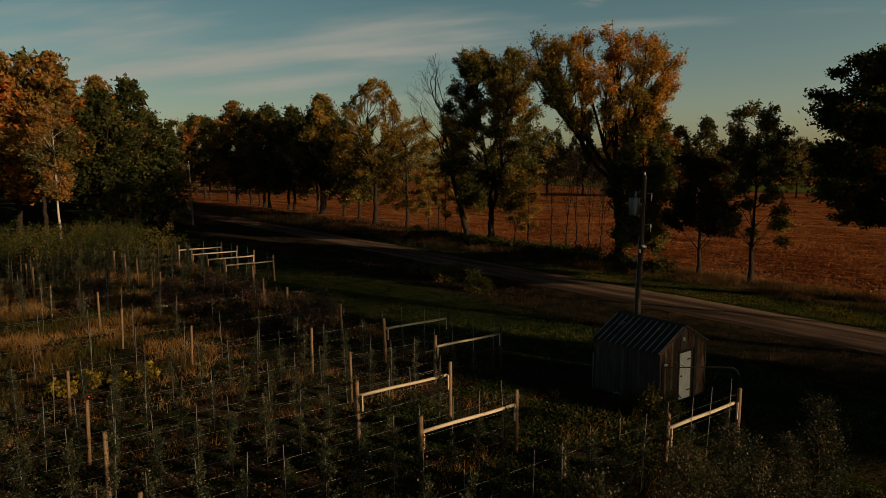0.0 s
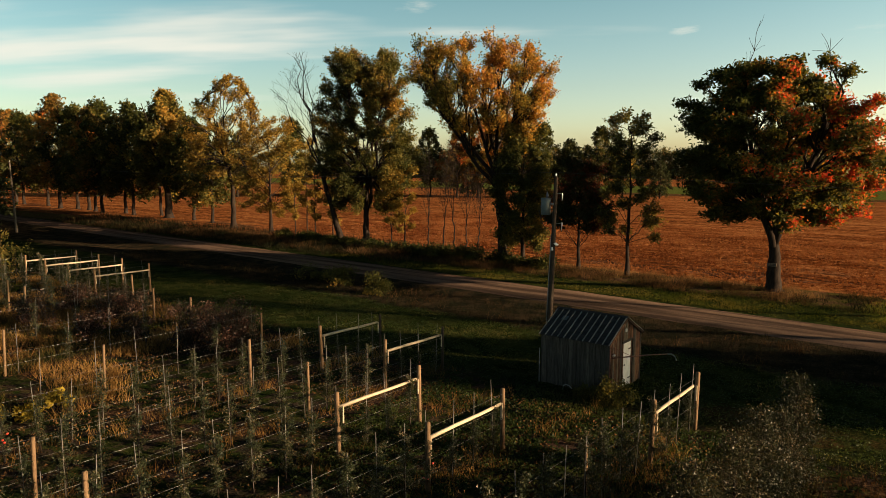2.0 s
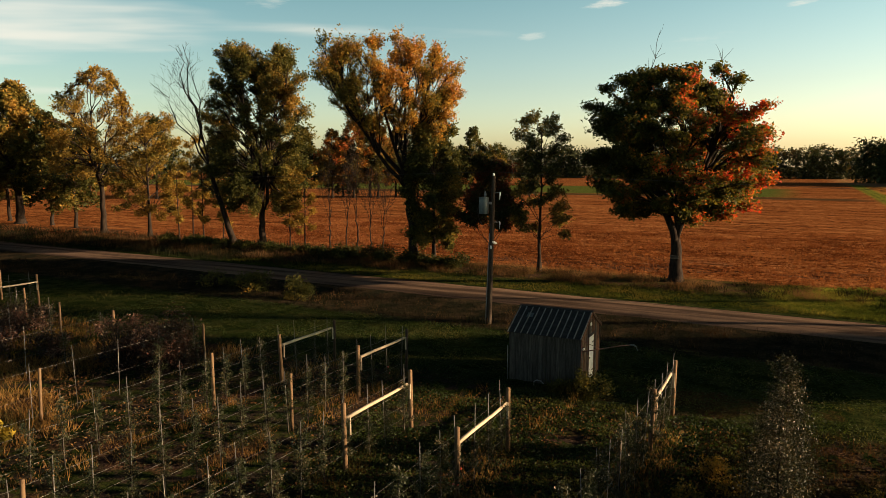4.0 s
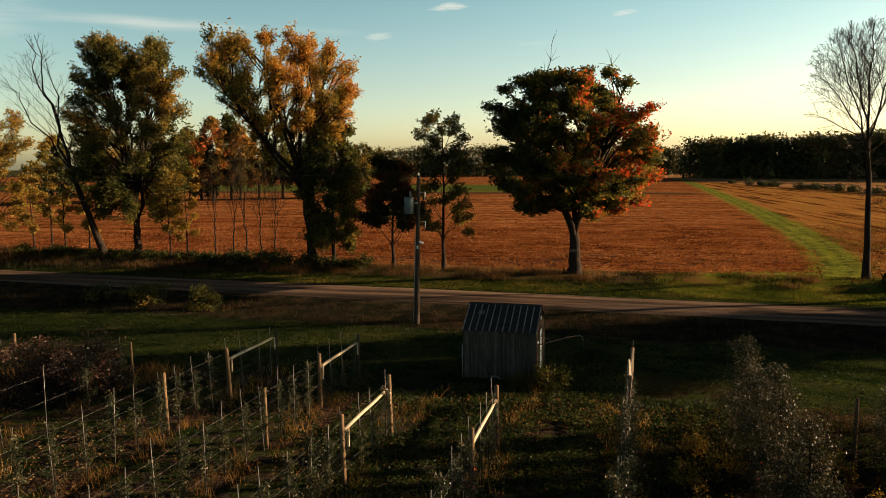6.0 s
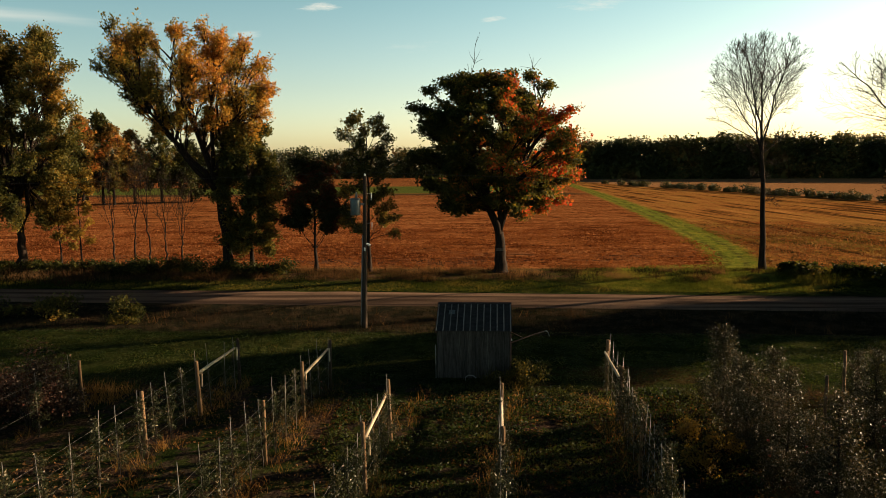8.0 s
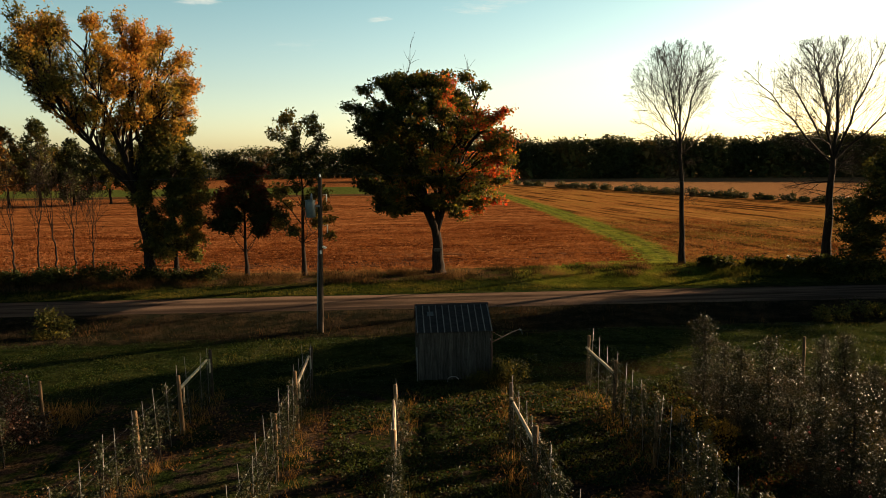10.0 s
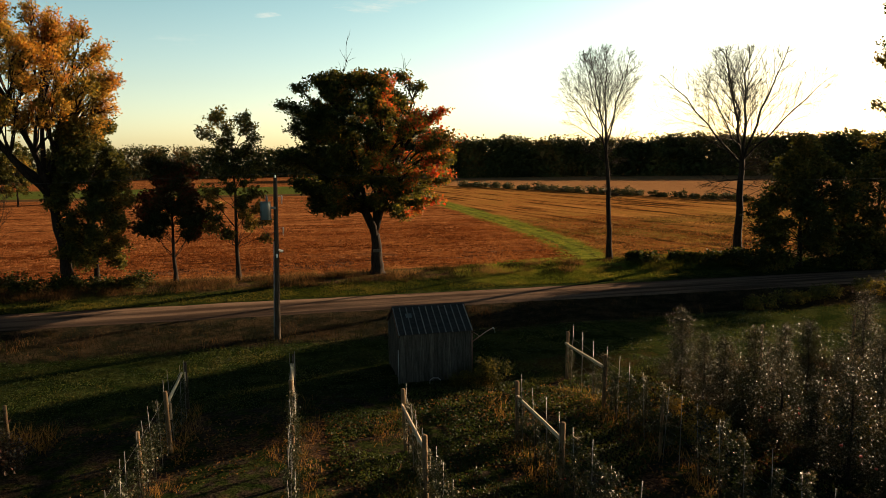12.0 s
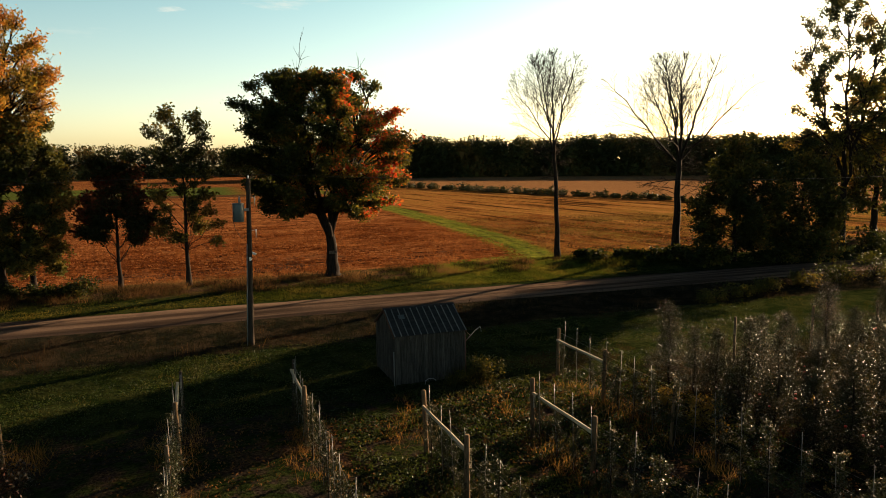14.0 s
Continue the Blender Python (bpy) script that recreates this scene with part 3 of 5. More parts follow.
    for tip in spikes:          # dead tops that stand out of the crown
        tip = np.asarray(tip, float)
        below = allpts[allpts[:, 2] < h * 0.8]
        start = below[np.argmin(np.linalg.norm(below - (tip - [0, 0, h * 0.3]), axis=1))]
        line = bent(start, tip, 0.0, 7, rng, 0.014)
        wood.append(tube(line, np.linspace(r0 * 0.07, 0.012, 7), 4))
        for _ in range(8):
            b = line[rng.integers(3, 6)]
            wood.append(tube(bent(b, b + rng.normal(size=3) * [0.035 * h, 0.035 * h, 0.02 * h] + [0, 0, 0.05 * h], 0, 4, rng, 0.03), np.linspace(0.022, 0.008, 4), 3))
    lv = leaf_tris(rng, np.vstack(cards), leaf * 1.45, 0.25)
    return joined(wood), lv


def bare_tree(seed, h, r0, fork, width, stems=6, lean=(0.0, 0.0), low=3, depth=3, dense=1.0, wander=0.012, limbs=()):
    """A leafless tree: a clear trunk, straight rising leaders, and side twigs at a steady angle in a rounded fan."""
    hub = np.array([lean[0] * 0.85, lean[1] * 0.85, fork + (h - fork) * 0.45])
    reach = np.array([width * 0.5, width * 0.5, (h - fork) * 0.56])
    rng = np.random.default_rng(seed)
    wood = []
    t = np.linspace(0, 1, 9)
    trunk = np.stack([lean[0] * t * fork / h, lean[1] * t * fork / h, -0.25 + t * (fork + 0.25)], 1)
    trunk[1:-1, :2] += rng.normal(size=(7, 2)) * 0.05
    wood.append(tube(trunk, r0 * (1 - 0.45 * t) * (1 + 0.5 * np.exp(-t * 14)), 8))

    def grow(p, d, length, r, level):
        n = (8, 5, 3, 2)[level]
        line = bent(p, p + d * length, 0.03 if level < 2 else 0.0, n, rng, wander) if n > 2 else np.array([p, p + d * length])
        wood.append(tube(line, np.linspace(r, max(r * 0.2, 0.007), n), 5 if level == 0 else 3))
        if level >= depth:
            return
        count = int((17, 10, 6)[level] * dense * rng.uniform(0.85, 1.15))
        turn = rng.uniform(0, 6.28)
        for i in range(count):
            f = 0.16 + 0.82 * (i + rng.uniform(0, 0.9)) / count
            k = f * (n - 1)
            a0 = int(min(n - 2, k))
            q = line[a0] + (line[a0 + 1] - line[a0]) * (k - a0)
            turn += 2.4 + rng.uniform(-0.5, 0.5)
            side = np.cross(d, [math.cos(turn), math.sin(turn), 0.3])
            side /= np.linalg.norm(side) + 1e-9
            bend = rng.uniform(0.45, 0.8)
            nd = d * math.cos(bend) + side * math.sin(bend) + np.array([0, 0, 0.1])
            nd /= np.linalg.norm(nd)
            o, e = (q - hub) / reach, nd / reach
            b, c2, aa = np.dot(o, e), np.dot(o, o) - 1, np.dot(e, e)
            room = max(0.2, (-b + math.sqrt(max(0.0, b * b - aa * c2))) / aa) if q[2] > fork else 9.0
            grow(q, nd, min(room * rng.uniform(0.8, 1.0), length * (0.62 - 0.38 * f) * rng.uniform(0.6, 1.1)), max(r * (0.36 - 0.12 * f), 0.0085), level + 1)

    for i in range(stems):
        a = (i % 2) * math.pi + (0.75, -0.6, -0.25, 0.4)[i % 4] + rng.uniform(-0.2, 0.2)
        f = (i + 0.35) / stems
        tip = hub + reach * [math.cos(a) * 0.95 * math.sin(f * 1.35), math.sin(a) * 0.95 * math.sin(f * 1.35), math.cos(f * 1.35) * rng.uniform(0.9, 1.0)]
        start = trunk[-1] - [0, 0, rng.uniform(0, 1.0) * f * fork * 0.2]
        d = tip - start
        ln = np.linalg.norm(d)
        grow(start, d / ln, ln, r0 * (0.38 - 0.14 * f), 0)
    for z, away, up, ln in limbs:          # single limbs below the fan
        d = np.array([away, rng.uniform(-0.4, 0.4), up])
        grow(np.array([lean[0] * z / h, lean[1] * z / h, z]), d / np.linalg.norm(d), ln, r0 * 0.22, 1)
    for i in range(low):
        a, z = rng.uniform(0, 6.28), fork * rng.uniform(0.42, 1.0)
        d = np.array([np.cos(a), np.sin(a), rng.uniform(-0.3, 0.5)])
        grow(np.array([lean[0] * z / h, lean[1] * z / h, z]), d / np.linalg.norm(d), width * rng.uniform(0.12, 0.24), r0 * 0.1, 1)
    return wood[0], joined(wood[1:])


def plant_tree(name, x, y, wood, leaves, wood_mat, leaf_mat, label, group="", rz=0.0, z=None):
    th = thing(name, x, y, land(x, y) if z is None else z, label, "tree", group, rz)
    if leaves is not None:
        attach("trunk", mesh_of("trunk", *wood, wood_mat, True), th)
        attach("crown", mesh_of("crown", *leaves, leaf_mat), th)
    else:
        attach("trunk", mesh_of("trunk", *wood[0], wood_mat, True), th)
        attach("bare_crown", mesh_of("bare_crown", *wood[1], wood_mat, True), th)
    return th


broad = lambda f: 0.74 + 0.3 * math.sin(math.pi * min(1.0, f * 1.15) ** 0.8)
crown_wide = lambda f: 0.82 + 0.2 * math.sin(math.pi * min(1.0, f * 1.25)) - 0.36 * max(0.0, f - 0.62) / 0.38
round_top = lambda f: math.sin(math.pi * min(1, 0.14 + 0.86 * f) ** 0.8) * 0.85 + 0.2
vase = lambda f: 0.3 + 0.8 * math.sin(math.pi * (0.08 + 0.7 * f))
column = lambda f: 0.55 + 0.5 * math.sin(math.pi * (0.2 + 0.7 * f))

birch_bark = plain("birch_bark", (0.24, 0.227, 0.199), (0.412, 0.391, 0.343), 3.0, 0.8, 0.1, (2, 2, 3))

# the row along the far side of the road
plant_tree("maple_tree", 1.2, 27.3, *leafy_tree(11, 16.5, 0.56, 5.2, 14.2, crown_wide, 150, 1.3, 118000, 0.18, (-1.0, 0), 4, 0.2, ((-1.8, 0.0, 18.9), (2.6, 0.0, 17.2)), 0.3, 0.08, twigs=9, extra=((-3.4, 0.3, 5.0, 1.2), (-2.4, 0.2, 5.2, 0.8), (-6.9, 0.0, 13.4, 1.1), (-5.6, 0.0, 13.0, 1.1), (-6.2, -0.5, 11.6, 1.0), (5.7, 0.0, 13.0, 0.9), (4.8, 0.0, 12.4, 1.1), (5.0, -0.3, 5.8, 1.0), (5.0, 0.8, 7.4, 1.1), (-5.4, 0.2, 7.0, 1.2), (3.4, 0, 5.0, 0.9), (6.0, 0.2, 9.0, 0.8), (5.2, 0.2, 8.8, 1.0), (-6.2, 0.4, 9.6, 1.1), (-4.5, 0, 15.4, 1.0), (-5.6, 0, 14.8, 0.9), (3.6, 0.3, 15.0, 1.0), (2.4, 0.3, 15.8, 1.0), (-2.8, 0.3, 15.8, 1.0))), bark, leaf_maple, "large maple turning from dark green to red, dead twigs on top")
plant_tree("ash_tree", -21.6, 27.0, *leafy_tree(22, 20.5, 0.46, 11.8, 14.2, vase, 120, 0.95, 56000, 0.15, (-3.9, 0.5), 7, 0.36, (), 0.9, rise=0.35, extra=((-10.6, 0, 17.2, 0.8), (-9.5, 0.3, 16.9, 1.0), (-8.4, -0.3, 16.2, 1.1), (-9.9, -0.2, 18.0, 0.7), (-8.8, 0, 17.8, 0.9), (-7.4, 0.4, 15.2, 0.9), (3.4, 0, 13.0, 1.0), (2.9, 0.4, 14.6, 1.1), (2.2, 0, 11.2, 1.1), (1.2, 0.5, 10.2, 1.2), (2.8, -0.4, 12.0, 1.0))), bark, leaf_orange, "tall ash tree with thin orange and yellow crown and leaning stems")
plant_tree("ivy_tree", -19.9, 27.4, *leafy_tree(23, 12.6, 0.2, 1.8, 5.8, column, 60, 1.0, 40000, 0.18), bark, leaf_olive, "dense dark green tree leaning against the tall ash trunk")
plant_tree("small_maple_tree", -14.4, 27.6, *leafy_tree(24, 9.6, 0.16, 3.8, 6.2, lambda f: 1.05 - 0.5 * f, 34, 1.05, 24000, 0.19, squash=0.4), bark, leaf_darkred, "small maple tree with dark red and green leaves")
plant_tree("young_oak_tree", -9.7, 27.0, *leafy_tree(25, 13.2, 0.17, 3.2, 6.8, lambda f: 0.95 - 0.35 * f + 0.15 * math.sin(9 * f), 36, 0.85, 11500, 0.17), bark, leaf_olive, "slim airy young tree with sparse olive leaves")
plant_tree("linden_tree", -42.2, 29.6, *leafy_tree(26, 21.5, 0.42, 3.8, 12.2, lambda f: 0.6 + 0.45 * math.sin(math.pi * (0.1 + 0.78 * f)), 150, 1.15, 92000, 0.18, (0.3, 0), 6, 0.2, rise=0.15, extra=((-2.2, 0, 20.6, 1.2), (-1.6, 0.3, 21.4, 0.8), (-0.8, 0, 20.2, 1.3), (0.2, 0.2, 19.2, 1.4), (1.0, 0, 18.4, 1.4), (-0.6, 0.4, 18.2, 1.4), (-1.6, -0.4, 18.8, 1.2), (0.6, 0, 17.0, 1.5))), bark, leaf_olive, "tall dense dark green tree with several stems")
plant_tree("dead_tree", -46.2, 29.6, bare_tree(27, 22.4, 0.36, 9.0, 8.0, 4, (-7.0, -1.5), 4, dense=0.5, wander=0.03, limbs=((7.0, -0.5, 1.0, 8.0), (10.0, 0.5, 1.0, 7.0), (5.5, -0.9, 0.7, 4.0))), None, bark, None, "half-dead leaning tree with bare grey limbs")
plant_tree("locust_tree", -72.0, 32.5, *leafy_tree(28, 21.8, 0.4, 6.8, 17.0, round_top, 90, 1.15, 25000, 0.2, (0.5, 0), 5, 0.32), bark, leaf_yellow, "tall airy tree with thin yellow leaves")
plant_tree("locust_tree", -62.0, 31.5, *leafy_tree(29, 15.0, 0.22, 2.6, 11.0, column, 56, 1.1, 15000, 0.2), bark, leaf_yellow, "smaller airy tree with thin yellow leaves")
plant_tree("roadside_oak", -96.0, 36.0, *leafy_tree(30, 21.5, 0.7, 5.5, 13.0, round_top, 50, 2.0, 34000, 0.34, (0, 0), 3, 0.25), bark, leaf_olive, "old thick-trunked roadside tree with dark foliage")
plant_tree("bare_ash_tree", 22.6, 28.7, bare_tree(31, 19.0, 0.26, 10.6, 9.2, 6, (-0.9, 0), 14, limbs=((10.2, -1.0, 0.55, 4.6), (9.4, 0.8, 0.7, 3.0), (8.6, -0.7, 0.5, 2.4))), None, bark, None, "slender leafless tree with upright fan of twigs")
plant_tree("bare_ash_tree", 34.4, 26.8, bare_tree(32, 19.0, 0.4, 9.0, 19.5, 8, (0.3, 0), 12, limbs=((9.6, 1.0, 0.35, 5.6), (8.8, -1.0, 0.45, 4.6), (7.0, -0.9, -0.1, 3.4), (7.8, 0.9, 0.3, 3.0))), None, bark, None, "leafless tree with spreading fan of bare limbs")
plant_tree("roadside_thicket_tree", 36.4, 21.3, *leafy_tree(33, 10.8, 0.2, 1.2, 8.8, round_top, 46, 1.3, 24000, 0.22), bark, leaf_thicket, "low dense green tree turning yellow in the roadside thicket")
plant_tree("poplar_tree", 53.0, 24.4, *leafy_tree(34, 26.0, 0.42, 4.4, 11.6, column, 80, 1.05, 26000, 0.2, (0.6, 0), 3, 0.3), bark, leaf_thicket, "tall airy tree with yellow-green leaves above a thicket")
plant_tree("roadside_thicket_tree", 43.5, 20.6, *leafy_tree(35, 9.5, 0.2, 0.8, 10.0, round_top, 30, 1.5, 18000, 0.24), bark, leaf_thicket, "low dense green tree turning yellow in the roadside thicket")
# added past the seen trees, height set to shade the orchard floor
plant_tree("poplar_tree", 63.0, 28.4, *leafy_tree(37, 18.5, 0.4, 2.5, 12.0, column, 50, 1.8, 14000, 0.36, (0, 0), 2, 0.3), bark, leaf_thicket, "tall dense green tree closing the roadside row")

# saplings between the ash and the linden
sap = [(-37.2, 30.7, 9.0), (-34.6, 31.6, 10.5), (-32.8, 32.0, 10.0), (-31.2, 31.8, 12.0), (-29.8, 32.1, 9.0), (-28.4, 32.2, 8.5), (-51.5, 30.2, 11.0), (-54.0, 31.0, 12.5), (-57.0, 31.5, 10.0), (-39.0, 30.4, 8.0), (-49.0, 30.8, 9.0)]
for i, (x, y, h) in enumerate(sap):
    leafy_one = i in (0, 6, 7, 8, 9, 10)
    if leafy_one:
        wd, lv = leafy_tree(60 + i, h, 0.09, h * 0.22, 3.4, column, 12, 0.75, 1900, 0.2)
    else:
        wd, lv = bare_tree(60 + i, h, 0.1, h * 0.3, 2.6, 4, (0.5 * (i % 3 - 1), 0), 3, 2, dense=0.7), None
    plant_tree("sapling", x, y, wd, lv, bark, leaf_yellow, "thin young sapling with few yellow leaves" if leafy_one else "thin bare upright sapling", "saplings in the roadside row")

# trees farther off: a few grown once each, then set out with turns and sizes
kinds = []
for i, (mat, h, wdt, cl, shp, text) in enumerate((
        (leaf_green, 22, 13, 3.6, round_top, "tall dense dark green tree"), (leaf_russet, 21, 13, 4.2, round_top, "tall tree turning russet and brown"),
        (leaf_olive, 20, 11, 3.8, column, "tall green tree turning yellow"), (leaf_russet, 23, 12, 5.0, vase, "tall thin tree with russet leaves"), (leaf_wood, 17, 12, 1.0, round_top, "dense dark woodland tree"), (leaf_orange, 18, 9, 4.0, column, "tree turned bright orange"))):
    wd, lv = leafy_tree(80 + i, h, 0.35, cl, wdt, shp, 60, 1.6, 6600, 0.44, (0.4, 0), 3, 0.3, twigs=2, spray=0.22)
    kinds.append((mesh_of("trunk", *wd, bark, True), mesh_of("crown", *lv, mat), text))


def far_tree(name, x, y, kind, s, rz, group):
    th = thing(name, x, y, land(x, y) - 0.1, kinds[kind][2], "tree", group, rz)
    th.scale = (s, s, s)
    attach("trunk", kinds[kind][0], th), attach("crown", kinds[kind][1], th)


rg = random.Random(5)
# wood on the near side of the road, beyond the orchard
for x, y, kd, s in ((-90, -22, 1, 1.05), (-92, -14.5, 3, 1.0), (-89, -9, 3, 0.95), (-97, -6, 1, 1.15), (-99, -11, 2, 1.2), (-88, -1.5, 0, 0.86), (-92, 3.0, 0, 0.95), (-104, 1, 1, 1.05), (-110, -14, 1, 1.25), (-108, -22, 0, 1.1), (-100, -28, 2, 1.1), (-116, 5, 0, 0.95), (-125, -4, 2, 1.15), (-97, 7.5, 4, 0.85), (-107, 9.5, 0, 0.8)):
    far_tree("woodland_tree", x, y, kd, s * 1.07, rg.uniform(0, 360), "wood beyond the orchard")
plant_tree("birch_tree", -80.0, -8.6, *leafy_tree(97, 17.0, 0.16, 6.0, 7.0, column, 26, 1.3, 9000, 0.24, (0.6, 0)), birch_bark, leaf_russet, "slender birch with white trunk and russet leaves")
# the roadside row running on
for x, y, kd, s in ((-82, 35.5, 2, 0.72), (-108, 36, 0, 0.86), (-118, 35, 0, 0.9), (-128, 37, 2, 0.95), (-139, 36, 1, 1.05), (-150, 38, 2, 0.95), (-161, 37, 0, 0.9), (-174, 40, 1, 1.0), (-188, 42, 0, 1.0), (-203, 30, 4, 1.3), (-215, 45, 2, 1.1), (-200, 22, 0, 1.0), (-180, 20, 4, 1.1), (-165, 10, 0, 1.0), (-145, 6, 4, 1.1), (-103, 38.5, 2, 0.8), (-89, 36.5, 0, 0.72), (-113, 37, 2, 0.85), (-123, 36, 1, 0.9), (-133, 37, 0, 0.9)):
    far_tree("roadside_tree", x, y, kd, s * 1.08, rg.uniform(0, 360), "roadside row running off")
# clump in the middle distance beyond the field
for x, y, kd, s in ((-112, 124, 0, 0.9), (-104, 131, 4, 1.0), (-97, 134, 0, 1.05), (-91, 138, 1, 0.9), (-85, 140, 0, 0.95), (-79, 144, 4, 0.95), (-72, 148, 0, 0.9), (-66, 150, 2, 0.75), (-99, 129, 1, 1.05), (-93, 132, 1, 0.95), (-104, 126, 1, 0.9), (-120, 118, 2, 0.95), (-130, 110, 4, 1.0), (-142, 100, 0, 1.0), (-155, 90, 2, 0.95), (-170, 80, 0, 1.0), (-58, 156, 4, 0.6), (-185, 66, 4, 1.1)):
    far_tree("field_edge_tree", x, y, kd, s, rg.uniform(0, 360), "trees at the field's edge")


def far_woods(name, line, step, height, depth, seed, mat, label, per=40):
    """Distant wood: many ragged crowns side by side, as one leafy mass."""
    rng = np.random.default_rng(seed)
    cards, core = [], []
    for (x0, y0), (x1, y1) in zip(line, line[1:]):
        n = max(1, int(math.hypot(x1 - x0, y1 - y0) / step))
        for i in range(n):
            for rank in range(3):
                f = (i + rng.uniform(0, 1)) / n
                dx, dy = y0 - y1, x1 - x0
                ln = math.hypot(dx, dy)
                q = rank * depth * 0.33 + rng.uniform(0, depth * 0.3)
                cx, cy = x0 + (x1 - x0) * f + dx / ln * q, y0 + (y1 - y0) * f + dy / ln * q
                h = height * (0.96 + 0.07 * noise.noise((cx * 0.03, cy * 0.03, 2.0))) * rng.uniform(0.88, 1.06)
                core.append(np.array([cx, cy, 0]) + rng.uniform(-1, 1, size=(34, 3)) * [3.2, 3.2, 0] + np.linspace(0, h * 0.86, 34)[:, None] * [0, 0, 1])
                for j in range(20):
                    fz = rng.uniform(0.0, 1.0) ** 0.95
                    rad = step * 0.85 * (0.35 + 0.8 * math.sin(math.pi * min(0.97, 0.25 + 0.75 * fz)))
                    a = rng.uniform(0, 6.283)
                    c = np.array([cx + math.cos(a) * rad * 0.7, cy + math.sin(a) * rad * 0.7, h * fz * 0.94])
                    cards.append(c + np.clip(rng.normal(size=(per, 3)), -1.8, 1.8) * [2.3, 2.3, 1.3])
    v, q = joined([leaf_tris(rng, np.vstack(cards), 1.5, 0.3), leaf_tris(rng, np.vstack(core), 4.2, 0.0)])
    v[:, 2] = np.maximum(v[:, 2], 0.0)
    me = mesh_of(name, v, q, mat)
    tagged(new(name, me), label, "woods", kind="stuff")


far_woods("far_woods", [(36, 372), (62, 345), (110, 333), (160, 322), (210, 290), (262, 245), (300, 200), (330, 150)], 5.0, 23.5, 22, 3, leaf_wood, "dark edge of a distant wood behind the stubble field")
far_woods("far_woods", [(-330, 330), (-240, 390), (-150, 430), (-60, 455), (20, 470), (60, 480)], 8.5, 23.0, 24, 4, leaf_wood, "distant line of woods on the horizon", 22)


def bush_cards(seed, centres, leaf, per, r):
    rng = np.random.default_rng(seed)
    cards, wood = [], []
    for c in centres:
        c = np.asarray(c, float)
        rr = r * rng.uniform(0.7, 1.25)
        for _ in range(8):
            d = rng.normal(size=3)
            d /= np.linalg.norm(d)
            sc = c + [d[0] * rr * 0.75, d[1] * rr * 0.75, rr * (0.65 + 0.55 * d[2])]
            cards.append(sc + rng.normal(size=(per // 8, 3)) * rr * [0.26, 0.26, 0.2])
            wood.append(tube(bent((0, 0, -0.05), sc, 0.05, 4, rng, 0.05), [0.03, 0.02, 0.015, 0.008], 3))
    v = np.vstack(cards)
    v[:, 2] = np.maximum(v[:, 2], 0.03)
    return joined(wood), leaf_tris(rng, v, leaf * 1.25, 0.2)


def bush(name, x, y, seed, spots, leaf, per, r, mat, label, group=""):
    th = thing(name, x, y, land(x, y), label, "bush", group)
    wd, lv = bush_cards(seed, spots, leaf, per, r)
    attach("stem", mesh_of("stem", *wd, bark, True), th)
    attach("foliage", mesh_of("foliage", *lv, mat), th)


# hedge across the field, as separate low bushes
rg = random.Random(8)
for i in range(46):
    f = i / 45
    x, y = 46 + f * 46 + rg.uniform(-1, 1), 266 - f * 186 + rg.uniform(-2, 2)
    if 0.02 < f < 0.07 or 0.22 < f < 0.26:
        continue
    s = rg.uniform(0.8, 1.5) * (1.0 if f < 0.75 else 0.75)
    bush("hedge_bush", x, y, 300 + i, [(rg.uniform(-0.8, 0.8), rg.uniform(-3.2, 3.2), 0) for _ in range(6)], 0.36, 110, s, leaf_wood, "low dark bush in the field hedge", "field hedge")
# thicket foot under the bare trees and the poplar
for i, (x, y, s) in enumerate(((25.5, 25.6, 0.6), (28.5, 25.3, 0.55), (31.0, 23.4, 0.75), (33.0, 20.8, 1.4), (40.0, 19.8, 1.6), (43.5, 18.9, 1.7), (50, 18.6, 1.8), (54, 18.7, 1.6), (60, 19.0, 1.9), (23.5, 25.8, 0.7))):
    bush("thicket_bush", x, y, 340 + i, [(rg.uniform(-1.6, 1.6), rg.uniform(-0.8, 0.8), 0) for _ in range(5)], 0.24, 420, s, leaf_green, "dark green bush in the roadside thicket", "roadside thicket")
# undergrowth below the linden, saplings and ash; dark leaves carry the shade there
for i in range(22):
    x = -17.5 - i * 1.75 + rg.uniform(-0.5, 0.5)
    s = rg.uniform(0.5, 0.85)
    y = 26.3 + 0.05 * -(x + 17) + rg.uniform(-0.7, 0.9)
    bush("undergrowth_bush", x, y, 360 + i, [(rg.uniform(-1.3, 1.3), rg.uniform(-0.5, 0.5), 0) for _ in range(4)], 0.17, 340, s, leaf_green, "low dark undergrowth bush beneath the roadside trees", "roadside undergrowth")
# shrubs on the near verge
bush("verge_shrub", -21.6, 10.3, 371, [(-0.5, 0, 0), (0.5, 0.1, 0), (0, 0.3, 0.3)], 0.12, 800, 0.8, leaf_olive, "round yellow-green shrub on the road verge", "verge shrubs")
bush("verge_shrub", -26.6, 11.2, 372, [(-0.6, 0, 0), (0.5, 0.2, 0), (0.1, 0, 0.4)], 0.14, 620, 0.95, leaf_olive, "dark straggling shrub on the road verge", "verge shrubs")
bush("verge_shrub", -30.5, 11.8, 373, [(-0.6, 0, 0), (0.5, 0.2, 0)], 0.14, 420, 0.8, leaf_olive, "dark straggling shrub on the road verge", "verge shrubs")
